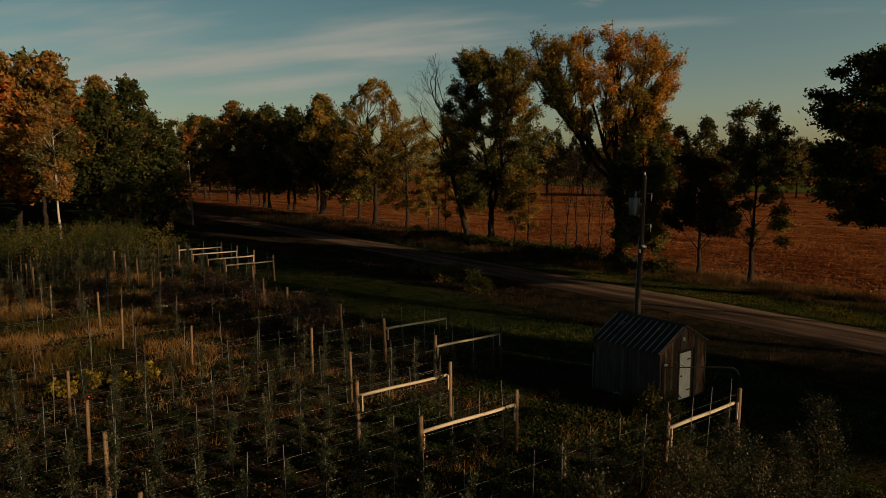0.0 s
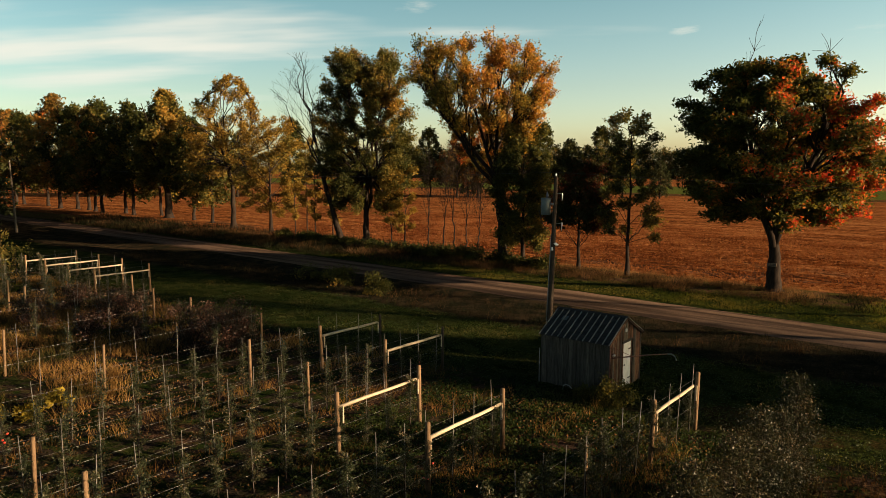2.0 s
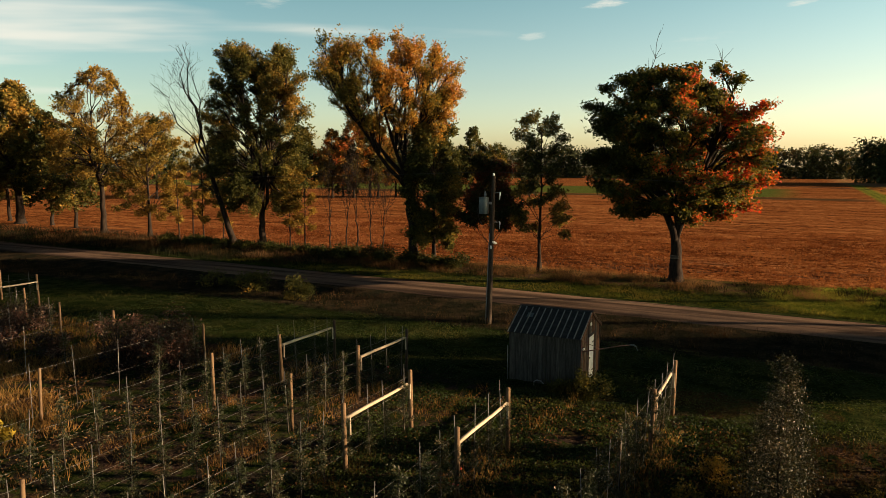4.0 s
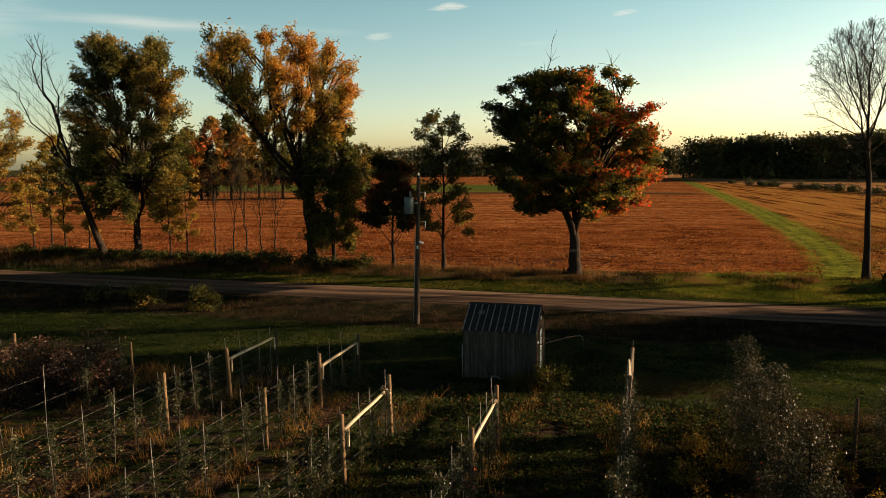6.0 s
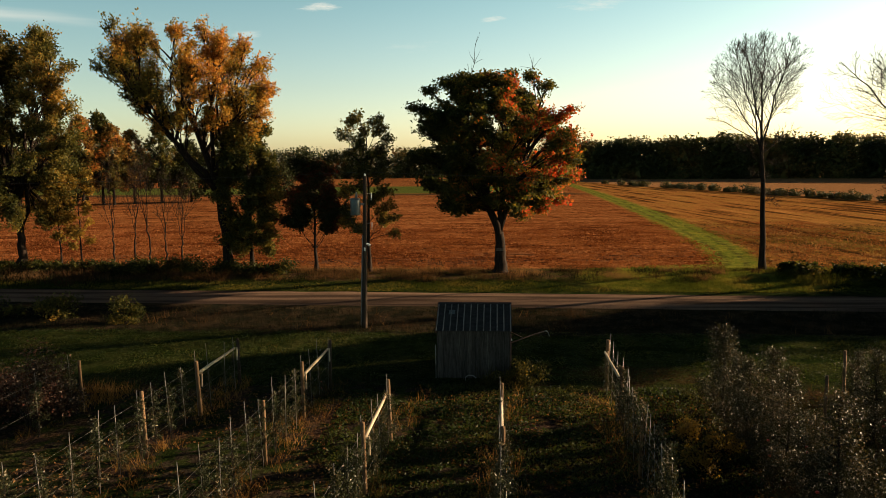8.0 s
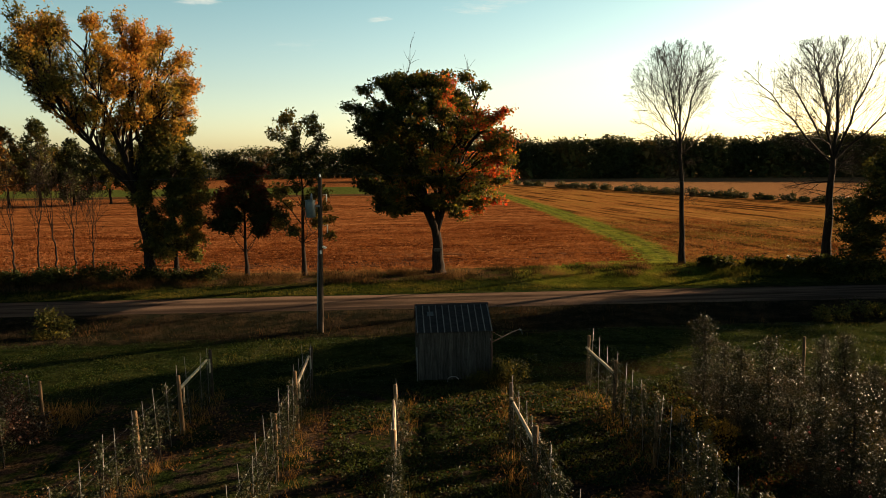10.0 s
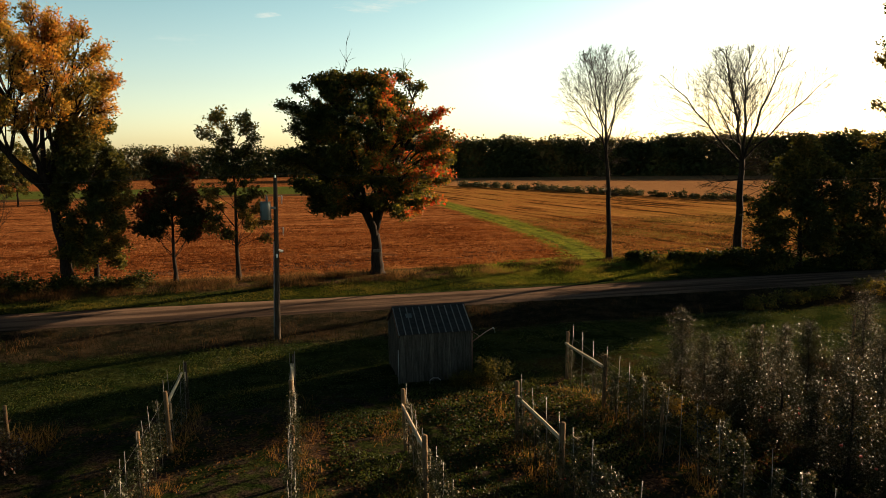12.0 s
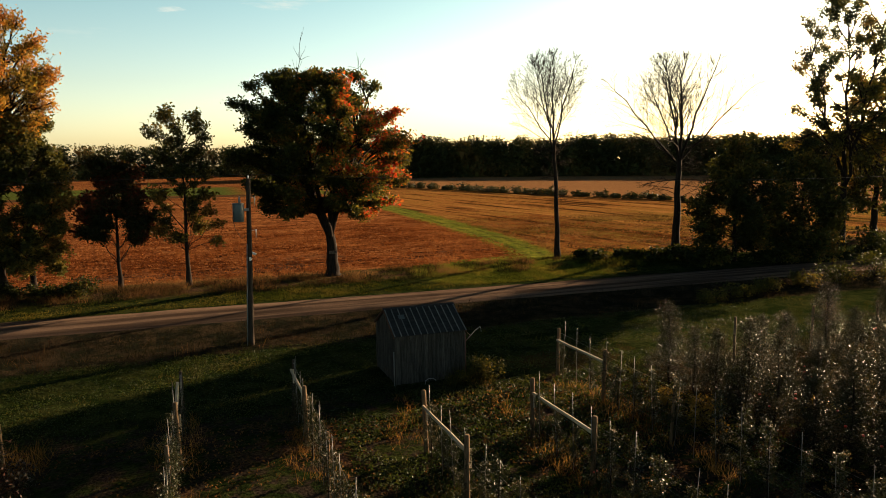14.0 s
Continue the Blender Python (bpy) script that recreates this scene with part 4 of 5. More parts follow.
# those past x 35 take the darker leaf colour, shade put in
for i, (x, y, s) in enumerate(((26.5, 9.5, 0.7), (29.5, 10.4, 0.8), (33, 10.6, 0.9), (23.5, 9.0, 0.6), (37, 11.0, 1.2), (41, 11.2, 1.6), (46, 11.0, 1.9))):
    bush("verge_shrub", x, y, 375 + i, [(rg.uniform(-1.2, 1.2), rg.uniform(-0.4, 0.4), 0) for _ in range(3)], 0.13, 420, s, leaf_green if x > 35 else leaf_olive, "straggling weedy shrub on the road verge", "verge shrubs")


# ---- shed ----
def build_shed():
    shed = thing("shed", 0, 0, 0, "small weathered plank shed with dark ribbed metal roof", "shed")
    X, D, E, R = 1.56, 3.16, 2.16, 3.02           # half length, depth, eave and ridge heights
    body = bmesh.new()
    slab(body, -X + 0.05, X - 0.05, 0.13, D - 0.13, -0.1, E - 0.04, 0.01)
    part("inner_wall", body, dark_gap, shed)
    rg = random.Random(2)

    def board(x0, x1, y0, y1, z0, z1a, z1b, mat, along):
        bm = bmesh.new()
        slab(bm, x0, x1, y0, y1, z0, z0 + 0.1)
        for v in bm.verts:
            if v.co.z > z0 + 0.05:
                f = (v.co.y - y0) / (y1 - y0) if along == "y" else 0
                v.co.z = z1a + (z1b - z1a) * f
        part("board", bm, mat, shed)

    # long walls
    for y0, y1 in ((0.08, 0.11), (D - 0.11, D - 0.08)):
        x = -X
        while x < X - 0.03:
            wdt = min(rg.uniform(0.17, 0.24), X - x)
            o = rg.uniform(-0.008, 0.008)
            board(x + 0.006, x + wdt - 0.006, y0 + o, y1 + o, rg.uniform(0.0, 0.05), E, E, board_grey, "x")
            x += wdt
    # gables
    def rise(y):
        return E + 0.02 + (R - 0.06 - E) * (1 - abs(y - D / 2) / (D / 2))

    for side in (-1, 1):
        y = 0.08
        while y < D - 0.1:
            wdt = min(rg.uniform(0.12, 0.19), D - 0.08 - y)
            o = rg.uniform(-0.01, 0.01)
            x0, x1 = sorted((side * (X - 0.03 + o), side * (X + 0.0 + o)))
            low = rg.uniform(0.0, 0.06)
            if side > 0 and y + wdt > 1.3 and y < 2.16:
                low = 1.98
            a, b = y + 0.008, y + wdt - 0.008
            board(x0, x1, a, b, low, rise(a), rise(b), rg.choice((board_red, board_red, board_red, dark_gap, board_pale)) if side > 0 else board_grey, "y")
            y += wdt
        for yy in (0.06, D - 0.12):
            bm = bmesh.new()
            x0, x1 = sorted((side * (X + 0.002), side * (X + 0.035)))
            slab(bm, x0, x1, yy, yy + 0.07, 0, E, 0.006)
            part("corner_board", bm, board_grey, shed)
    # white door with its battens and frame
    door = slab(bmesh.new(), X - 0.03, X + 0.012, 1.36, 2.1, 0.06, 1.93, 0.006)
    door = part("door", door, white_paint, shed, "peeling white painted plank door")
    part("latch", slab(bmesh.new(), X + 0.012, X + 0.04, 1.42, 1.5, 0.98, 1.04, 0.004), rubber, door)
    for zz in (0.35, 1.6):
        part("hinge", slab(bmesh.new(), X + 0.012, X + 0.03, 1.85, 2.09, zz, zz + 0.05, 0.003), rubber, door)
    part("lintel", slab(bmesh.new(), X - 0.02, X + 0.035, 1.26, 2.2, 1.94, 2.05, 0.006), dark_gap, shed)
    for yy in (1.28, 2.11):
        part("door_jamb", slab(bmesh.new(), X - 0.02, X + 0.025, yy, yy + 0.07, 0.02, 1.935, 0.005), board_red, shed)
    part("insulator", slab(bmesh.new(), X + 0.005, X + 0.06, 1.5, 1.6, 2.42, 2.55, 0.01), white_paint, shed, "small white meter plate")
    # roof sheets with ribs
    half = D / 2
    slope = math.hypot(half + 0.02, R - E)
    ang = math.atan2(R - E - 0.02, half)
    for side in (-1, 1):
        bm = bmesh.new()
        slab(bm, -1.64, 1.64, 0, slope + 0.06, 0, 0.018)
        m = Matrix.Translation((0, half, R)) @ Matrix.Rotation(math.pi if side < 0 else 0, 4, "Z") @ Matrix.Rotation(-ang, 4, "X")
        sheet = part("roof_sheet", bm, roof_metal, shed, m=m)
        for i in range(12):
            x = -1.6 + i * 3.2 / 11
            rib = bmesh.new()
            slab(rib, x - 0.024, x + 0.024, 0.02, slope + 0.06, 0.012, 0.05)
            for v in rib.verts:
                if v.co.z > 0.04:
                    v.co.x = x + (v.co.x - x) * 0.7
            part("rib", rib, rib_sunlit_metal, sheet)
        if side < 0:
            bm = bmesh.new()
            slab(bm, 0.85, 1.12, 0.5, 0.78, 0.0185, 0.024)
            part("patch", bm, tank_mat, sheet, "pale blue-grey patch on the roof sheet")
    cap = bmesh.new()
    for s in (-1, 1):
        slab(cap, -1.66, 1.66, 0, 0.13, 0, 0.012)
        for v in cap.verts[-8:]:
            v.co = Vector((v.co.x, half, R + 0.045)) + Vector((0, s * v.co.y * math.cos(ang), -v.co.y * math.sin(ang) + v.co.z))
    part("ridge_cap", cap, roof_metal, shed)
    for s in (-1, 1):
        for e in (0, 1):
            barge = bmesh.new()
            slab(barge, 0, 0.03, 0, slope + 0.05, -0.1, 0.015)
            m = Matrix.Translation((s * 1.63 - 0.015, half, R)) @ Matrix.Rotation(math.pi * e, 4, "Z") @ Matrix.Rotation(-ang, 4, "X")
            part("barge_board", barge, board_red, shed, m=m if not e else Matrix.Translation((s * 1.63 + 0.015, half, R)) @ Matrix.Rotation(math.pi, 4, "Z") @ Matrix.Rotation(-ang, 4, "X"))
    # filling boom at the corner
    v, q = tube([(1.6, 0.02, 1.62), (2.2, 0.85, 1.63), (2.75, 1.6, 1.64), (3.15, 2.1, 1.62)], [0.024] * 4, 6)
    boom = attach("boom_pipe", mesh_of("boom_pipe", v, q, red_pipe, True), shed, None, "rusty red filling pipe swung out from the wall")
    v, q = tube([(3.15, 2.1, 1.62), (3.27, 2.27, 1.6), (3.36, 2.38, 1.5), (3.41, 2.45, 1.32)], [0.03, 0.03, 0.028, 0.026], 6)
    attach("hose", mesh_of("hose", v, q, tank_mat, True), boom)
    v, q = tube([(1.6, 0.06, 2.1), (2.15, 0.78, 1.66)], [0.012] * 2, 6)
    attach("stay", mesh_of("stay", v, q, red_pipe, True), boom)
    v, q = tube([(1.62, 0.3, 1.66), (1.62, 0.44, 1.66)], [0.045] * 2, 6)
    attach("coupling", mesh_of("coupling", v, q, white_paint, True), boom, None, "white pipe coupling")
    v, q = tube([(1.61, 0.03, 0.1), (1.61, 0.03, 2.0)], [0.025] * 2, 6)
    attach("stand_pipe", mesh_of("stand_pipe", v, q, red_pipe, True), shed)
    v, q = tube([(-1.64, 0.03, 0.0), (-1.64, 0.03, 1.5)], [0.02] * 2, 6)
    attach("downpipe", mesh_of("downpipe", v, q, conduit_mat, True), shed)


# ribs far paler than the sheet: their sunlit edges put into the colour
rib_sunlit_metal = plain("rib_sunlit_metal", (0.0792, 0.0792, 0.0792), (0.176, 0.176, 0.167), 3.0, 0.6, 0.15, metal=0.0, bump=0.1)
build_shed()
v, q = tube([(-0.35, -0.2, -0.02), (-0.33, -0.22, 0.16), (-0.2, -0.25, 0.25), (0.0, -0.28, 0.24), (0.12, -0.3, 0.14)], [0.022] * 5, 6)
tagged(new("hose_end", mesh_of("hose_end", v, q, conduit_mat, True)), "bent pale hose end sticking out of the grass", "hose")


# ---- poles and wires ----
def build_pole(x, y, h, lean, full):
    th = thing("utility_pole", x, y, land(x, y), "weathered wooden utility pole with grey transformer" if full else "weathered leaning utility pole beyond the orchard", "pole")
    v, q = tube([(lean * f * h / 9, 0, -0.3 + f * (h + 0.3)) for f in np.linspace(0, 1, 6)], np.linspace(0.165, 0.105, 6), 12)
    attach("shaft", mesh_of("shaft", v, q, pole_wood if full else board_pale, True), th)
    top = lean * h / 9
    v, q = tube([(top, 0, h - 0.05), (top, 0, h + 0.1), (top, 0, h + 0.16)], [0.04, 0.05, 0.02], 6)
    attach("insulator", mesh_of("insulator", v, q, white_paint, True), th)
    if not full:
        return
    tx, tz = top * 0.8 - 0.52, 6.55
    v, q = tube([(tx, -0.1, tz), (tx, -0.1, tz + 0.03), (tx, -0.1, tz + 0.86), (tx, -0.1, tz + 0.92)], [0.26, 0.28, 0.28, 0.25], 16)
    tank = attach("transformer_tank", mesh_of("transformer_tank", v, q, tank_mat, True), th, None, "grey round transformer tank")
    n = 16
    lid = mesh_of("tank_lid", *tube([(tx, -0.1, tz + 0.9), (tx, -0.1, tz + 0.95), (tx, -0.1, tz + 0.97)], [0.3, 0.3, 0.02], 16), tank_mat, True)
    attach("lid", lid, tank)
    base = mesh_of("tank_base", *tube([(tx, -0.1, tz), (tx, -0.1, tz + 0.01)], [0.02, 0.27], 16), tank_mat, True)
    attach("base", base, tank)
    v, q = tube([(tx + 0.08, -0.1, tz + 0.95), (tx + 0.08, -0.1, tz + 1.1), (tx + 0.08, -0.1, tz + 1.32)], [0.06, 0.07, 0.025], 6)
    attach("bushing", mesh_of("bushing", v, q, conduit_mat, True), tank)
    part("bracket", slab(bmesh.new(), tx + 0.2, top * 0.8, -0.14, -0.06, tz + 0.55, tz + 0.68, 0.01), conduit_mat, th)
    v, q = tube([(tx - 0.2, -0.25, tz + 0.7), (tx - 0.3, -0.3, tz + 0.2), (tx - 0.2, -0.28, tz - 0.35), (tx + 0.1, -0.2, tz - 0.85), (0.14, -0.12, tz - 0.6)], [0.015] * 5, 6)
    attach("drop_cable", mesh_of("drop_cable", v, q, rubber, True), th)
    for z, ln in ((7.75, 0.42), (6.05, 0.42)):
        v, q = tube([(0.12, 0.02, z), (0.12 + ln, 0.25, z + 0.02)], [0.022, 0.018], 6)
        arm = attach("bracket_arm", mesh_of("bracket_arm", v, q, conduit_mat, True), th)
        v, q = tube([(0.12 + ln, 0.25, z + 0.05), (0.12 + ln, 0.25, z - 0.12), (0.1 + ln, 0.24, z - 0.4)], [0.03, 0.035, 0.012], 6)
        attach("insulator", mesh_of("insulator", v, q, white_paint, True), arm)
    v, q = tube([(-0.19 + lean * f, -0.06, f * 6.0) for f in np.linspace(0, 0.9, 5)], [0.03] * 5, 6)
    attach("conduit", mesh_of("conduit", v, q, conduit_mat, True), th)
    # flood light on a short arm
    bm = slab(bmesh.new(), -0.13, 0.13, -0.12, 0.12, -0.05, 0.05, 0.02)
    for vv in bm.verts:
        if vv.co.z < 0:
            vv.co.x *= 0.7
            vv.co.y *= 0.7
    lamp = part("flood_light", bm, white_paint, th, "white flood light", pose(0.36, -0.06, 4.86, 0, 24, -10))
    part("light_arm", slab(bmesh.new(), 0.1, 0.24, -0.06, -0.02, 4.78, 4.83, 0.008), conduit_mat, th)
    part("photo_cell", slab(bmesh.new(), 0.1, 0.2, -0.16, -0.06, 4.5, 4.7, 0.02), white_paint, th)


build_pole(-6.7, 9.6, 8.75, 0.25, True)
build_pole(-94.0, 12.0, 9.9, -0.75, False)


def wire(a, b, sag, r=0.008):
    t = np.linspace(0, 1, 25)
    pts = [(a[0] + (b[0] - a[0]) * f, a[1] + (b[1] - a[1]) * f, a[2] + (b[2] - a[2]) * f - sag * 4 * f * (1 - f)) for f in t]
    v, q = tube(pts, [r] * 25, 4, False)
    tagged(new("overhead_wire", mesh_of("overhead_wire", v, q, rubber)), "thin dark overhead wire strung between poles", "wire", "overhead wires")


wire((-6.45, 9.6, 8.9), (-94.85, 12.0, 10.0), 1.0)
wire((-6.45, 9.6, 8.9), (70, 7.0, 9.0), 1.0)

# board nailed to the maple, its writing too small to read
sign = thing("notice_board", 1.14, 26.72, 2.35, "small pale notice board nailed to the maple trunk", "sign")
part("panel", slab(bmesh.new(), -0.32, 0.32, -0.02, 0.02, -0.12, 0.12, 0.006), board_pale, sign)
for z in (0.05, -0.04):
    part("writing_bar", slab(bmesh.new(), -0.26, 0.26, -0.025, -0.02, z - 0.02, z + 0.02), dark_gap, sign)


# ---- orchard ----
def post_mesh(h, r, name="post"):
    v, q = tube([(0, 0, -0.3), (0, 0, h * 0.5), (0, 0, h - 0.02), (0, 0, h)], [r * 1.05, r, r * 0.97, r * 0.85], 6)
    return mesh_of(name, v, q, wood_post, False)


posts = [post_mesh(h, r) for h, r in ((2.1, 0.062), (2.2, 0.068), (2.0, 0.058))]
end_post = post_mesh(2.12, 0.078)
# end posts standing in shade: darker pole wood gives them that shade
shaded_post = mesh_of("post", *tube([(0, 0, -0.3), (0, 0, 1.0), (0, 0, 2.0), (0, 0, 2.02)], [0.075, 0.07, 0.065, 0.055], 6), pole_wood)
stake = mesh_of("stake", *tube([(0, 0, -0.2), (0, 0, 1.2), (0, 0, 2.45)], [0.011, 0.011, 0.009], 6), stake_mat)
rail_v, rail_q = tube([(0, 0, 0), (0, 1.2, 0.01), (0, 2.5, -0.01), (0, 3.7, 0)], [0.062, 0.058, 0.055, 0.05], 6)
rail = mesh_of("rail", rail_v, rail_q, wood_rail, True)


def young_tree(seed, h, leaves, leaf, width, mat):
    """A slender fruit tree grown on a stake: stem, short side shoots, leaves strung along them."""
    rng = np.random.default_rng(seed)
    stem = np.stack([rng.normal(0, 0.02, 7), rng.normal(0, 0.02, 7), np.linspace(-0.05, h, 7)], 1)
    wood, spots = [tube(stem, np.linspace(0.022, 0.006, 7), 5)], []
    n = int(11 * h)
    for i in range(n):
        z = h * (0.16 + 0.84 * (i + rng.uniform(0, 1)) / n)
        a = rng.uniform(0, 6.283)
        ln = width * 0.5 * rng.uniform(0.4, 1.2) * (1.15 - 0.75 * z / h)
        tip = np.array([np.cos(a) * ln, np.sin(a) * ln, z + rng.uniform(-0.1, 0.22) * ln + 0.06])
        line = bent([0, 0, z - 0.05], tip, 0.05, 4, rng, 0.06)
        wood.append(tube(line, np.linspace(0.008, 0.003, 4), 3))
        m = max(4, leaves // n)
        f = rng.uniform(0.1, 1.05, size=(m, 1))
        spots.append(line[0] + (line[-1] - line[0]) * f + rng.normal(size=(m, 3)) * 0.055)
    return mesh_of("trunk", *joined(wood), bark, True), mesh_of("crown", *leaf_tris(rng, np.vstack(spots), leaf, 0.1), mat)


def pear_tree(seed, h, leaves, leaf, width, mat):
    rng = np.random.default_rng(seed)
    stem = np.stack([rng.normal(0, 0.03, 8), rng.normal(0, 0.03, 8), np.linspace(-0.05, h, 8)], 1)
    wood, spots = [tube(stem, np.linspace(0.06, 0.008, 8), 6)], []
    n = 46
    for i in range(n):
        z = 0.25 + (h - 0.3) * (i / n)
        a = i * 2.4 + rng.uniform(-0.4, 0.4)
        ln = width * 0.5 * (1.12 - z / h) ** 0.7 * rng.uniform(0.55, 1.25)
        tip = np.array([np.cos(a) * ln, np.sin(a) * ln, z + ln * rng.uniform(0.2, 0.75)])
        line = bent([0, 0, z], tip, -0.04, 5, rng, 0.05)
        wood.append(tube(line, np.linspace(0.018, 0.004, 5), 3))
        m = int(leaves / n * (0.45 + 1.1 * (1 - z / h)))
        f = rng.uniform(0.12, 1.06, size=(m, 1)) ** 0.8
        spots.append(line[0] + (line[-1] - line[0]) * f + rng.normal(size=(m, 3)) * (0.085 + 0.08 * (1 - z / h)))
    return mesh_of("trunk", *joined(wood), bark, True), mesh_of("crown", *leaf_tris(rng, np.vstack(spots), leaf, 0.05), mat)


young = [young_tree(500 + i, 1.75 + 0.12 * i, 760 + 60 * i, 0.062, 0.72, leaf_fruit) for i in range(5)]
bushy = [young_tree(520 + i, 1.95 + 0.12 * i, 1600 + 90 * i, 0.06, 0.95, leaf_fruit) for i in range(4)]
rusty = [young_tree(530 + i, 1.7 + 0.15 * i, 1300, 0.085, 1.35, leaf_rust) for i in range(2)]
pears = [pear_tree(540 + i, 3.1 + 0.22 * i, 12000 + 200 * i, 0.052, 1.8, leaf_pear) for i in range(4)]


def fruit_tree(x, y, pair, s, rz, label, group, name="fruit_tree"):
    th = thing(name, x, y, land(x, y), label, "tree", group, rz)
    th.scale = (s, s, s)
    attach("trunk", pair[0], th), attach("crown", pair[1], th)
    return th


apple = bpy.data.meshes.new("apple")
bm = bmesh.new()
bmesh.ops.create_uvsphere(bm, u_segments=10, v_segments=7, radius=0.042)
for vv in bm.verts:
    vv.co.z *= 0.9 - 0.25 * (abs(vv.co.z) > 0.035)
bm.to_mesh(apple), bm.free()
apple.materials.append(apple_mat)


def hang_apples(th, n, low, high, out, seed):
    r = random.Random(seed)
    for _ in range(n):
        a, z = r.uniform(0, 6.28), r.uniform(low, high)
        attach("apple", apple, th, pose(math.cos(a) * out, math.sin(a) * out, z), "ripe red apple")


rg = random.Random(21)


def trellis_row(x, y_end, y_start, posts_at, brace=True, shaded_end=False, step=1.05, pairs=young, skip=0.06, slant=0.0, wires=(0.55, 1.0, 1.5, 1.95)):
    """One trellised row: end brace, line posts, stakes, wires; the fruit trees on it are things of their own."""
    row = thing("trellis_row", x, y_end, 0, "wooden trellis posts with wires, thin stakes" + (" and a pale braced end" if brace else ""), "trellis", "orchard trellis rows")
    for i, y in enumerate(posts_at):
        p = attach("post", shaded_post if shaded_end and i == 0 else end_post if brace and i < 2 else posts[rg.randrange(3)], row, pose(slant * (y - y_end) + rg.uniform(-0.04, 0.04), y - y_end, 0, rg.uniform(-2, 2), rg.uniform(-2, 2), rg.uniform(0, 90)))
    if brace:
        y0, y1 = posts_at[1], posts_at[0]
        attach("rail", rail, row, Matrix.Translation((slant * (y0 - y_end), y0 - y_end + 0.05, 1.62)) @ Matrix.Diagonal((1, (y1 - y0 - 0.1) / 3.7, 1, 1)), "pale peeled horizontal brace rail")
        part("brace_block", slab(bmesh.new(), -0.03, 0.03, y0 - y_end + 0.07, y0 - y_end + 0.11, 1.1, 1.66, 0.006), wood_rail, row)
        part("brace_block", slab(bmesh.new(), -0.03, 0.03, y1 - y_end - 0.11, y1 - y_end - 0.07, 1.1, 1.66, 0.006), wood_rail, row)
    length = y_end - y_start
    for h in wires:
        n = 12
        t = np.linspace(0, 1, n)
        pts = np.stack([slant * (-t * length), -t * length, h - 0.03 * np.abs(np.sin(t * 9))], 1)
        v, q = tube(pts, [0.0026] * n, 4, False)
        attach("wire", mesh_of("wire", v, q, wire_mat), row)
    y, i = y_end - 0.5, 0
    while y > y_start:
        xx = x + slant * (y - y_end) + rg.uniform(-0.04, 0.04)
        attach("stake", stake, row, Matrix.Translation((xx - x, y - y_end, rg.uniform(-0.25, 0.1))) @ pose(0, 0, 0, rg.uniform(-2.5, 2.5), rg.uniform(-2.5, 2.5), 0))
        if rg.random() > skip:
            ft = fruit_tree(xx + rg.uniform(-0.03, 0.03), y, pairs[rg.randrange(len(pairs))], rg.uniform(0.85, 1.12) * (0.72 if brace and y > posts_at[1] else 1.0), rg.uniform(0, 360), "slender young fruit tree tied to a stake on wires", "young fruit trees")
            if rg.random() < 0.07:
                hang_apples(ft, rg.randrange(1, 4), 0.6, 1.2, 0.2, int(-y * 100))
        y -= step * rg.uniform(0.9, 1.1)


trellis_row(5.5, -1.24, -27, (-1.24, -4.96, -9.1, -18.4), pairs=bushy, slant=0.03)
trellis_row(1.22, -7.0, -32, (-7.0, -10.75, -18.4, -27.8), pairs=bushy, slant=0.01)
trellis_row(-2.55, -6.8, -32, (-6.8, -10.6, -18.3, -27.6), pairs=bushy, slant=0.03)
trellis_row(-6.0, -1.2, -30, (-1.2, -4.9, -8.9, -18.2, -27.6), shaded_end=True, pairs=young, slant=0.02)
trellis_row(-10.0, -1.2, -28, (-1.2, -4.85, -8.6, -18.1), shaded_end=True, pairs=young, slant=0.03, skip=0.12)
trellis_row(-14.9, -4.6, -29, (-4.6, -12.4, -21.5), brace=False, step=1.9, skip=0.55, wires=(1.0, 1.95))
trellis_row(-20.4, -5.2, -30, (-5.2, -14.2, -23.5), brace=False, step=2.0, skip=0.6, wires=(1.0, 1.95))
trellis_row(-25.6, -4.5, -30, (-4.5, -14.3, -23.5), brace=False, step=2.0, skip=0.45, wires=(1.0, 1.95))
trellis_row(-31.0, -3.0, -30, (-3.0, -9.5, -16.0, -25.0), brace=False, step=1.5, skip=0.3, wires=(1.0, 1.95))
for x in (-35.2, -39.4, -43.4, -47.4):
    trellis_row(x, 0.4, -24, (0.4, -3.6, -9.0, -16.0), pairs=bushy, step=1.3, skip=0.1, wires=(1.0, 1.95))

# older close-planted rows beyond, one leafy mass with stems
def old_rows(name, xs, y0, y1, h, seed, label, leaf, per):
    rng = np.random.default_rng(seed)
    cards, wood = [], []
    for x in xs:
        y = y0
        while y < y1:
            hh = h * rng.uniform(0.75, 1.15)
            wood.append(tube([(x, y, 0), (x + 0.05, y, hh * 0.9)], [0.05, 0.01], 4, False))
            for j in range(9):
                f = rng.uniform(0.12, 1.0)
                c = np.array([x + rng.normal() * 0.5 * (1.1 - f), y + rng.normal() * 0.45, hh * f])
                cards.append(c + rng.normal(size=(per, 3)) * [0.2, 0.2, 0.3])
            y += rng.uniform(0.9, 1.3)
    v1, q1 = joined(wood)
    c = np.vstack(cards)
    c[:, 2] = np.maximum(c[:, 2], 0.05)
    v2, q2 = leaf_cards(rng, c, leaf, 0.1)
    me = mesh_of(name, np.vstack([v1, v2]), np.vstack([q1, q2 + len(v1)]), [bark, leaf_green], False, np.r_[np.zeros(len(q1)), np.ones(len(q2))])
    tagged(new(name, me), label, "orchard", kind="stuff")


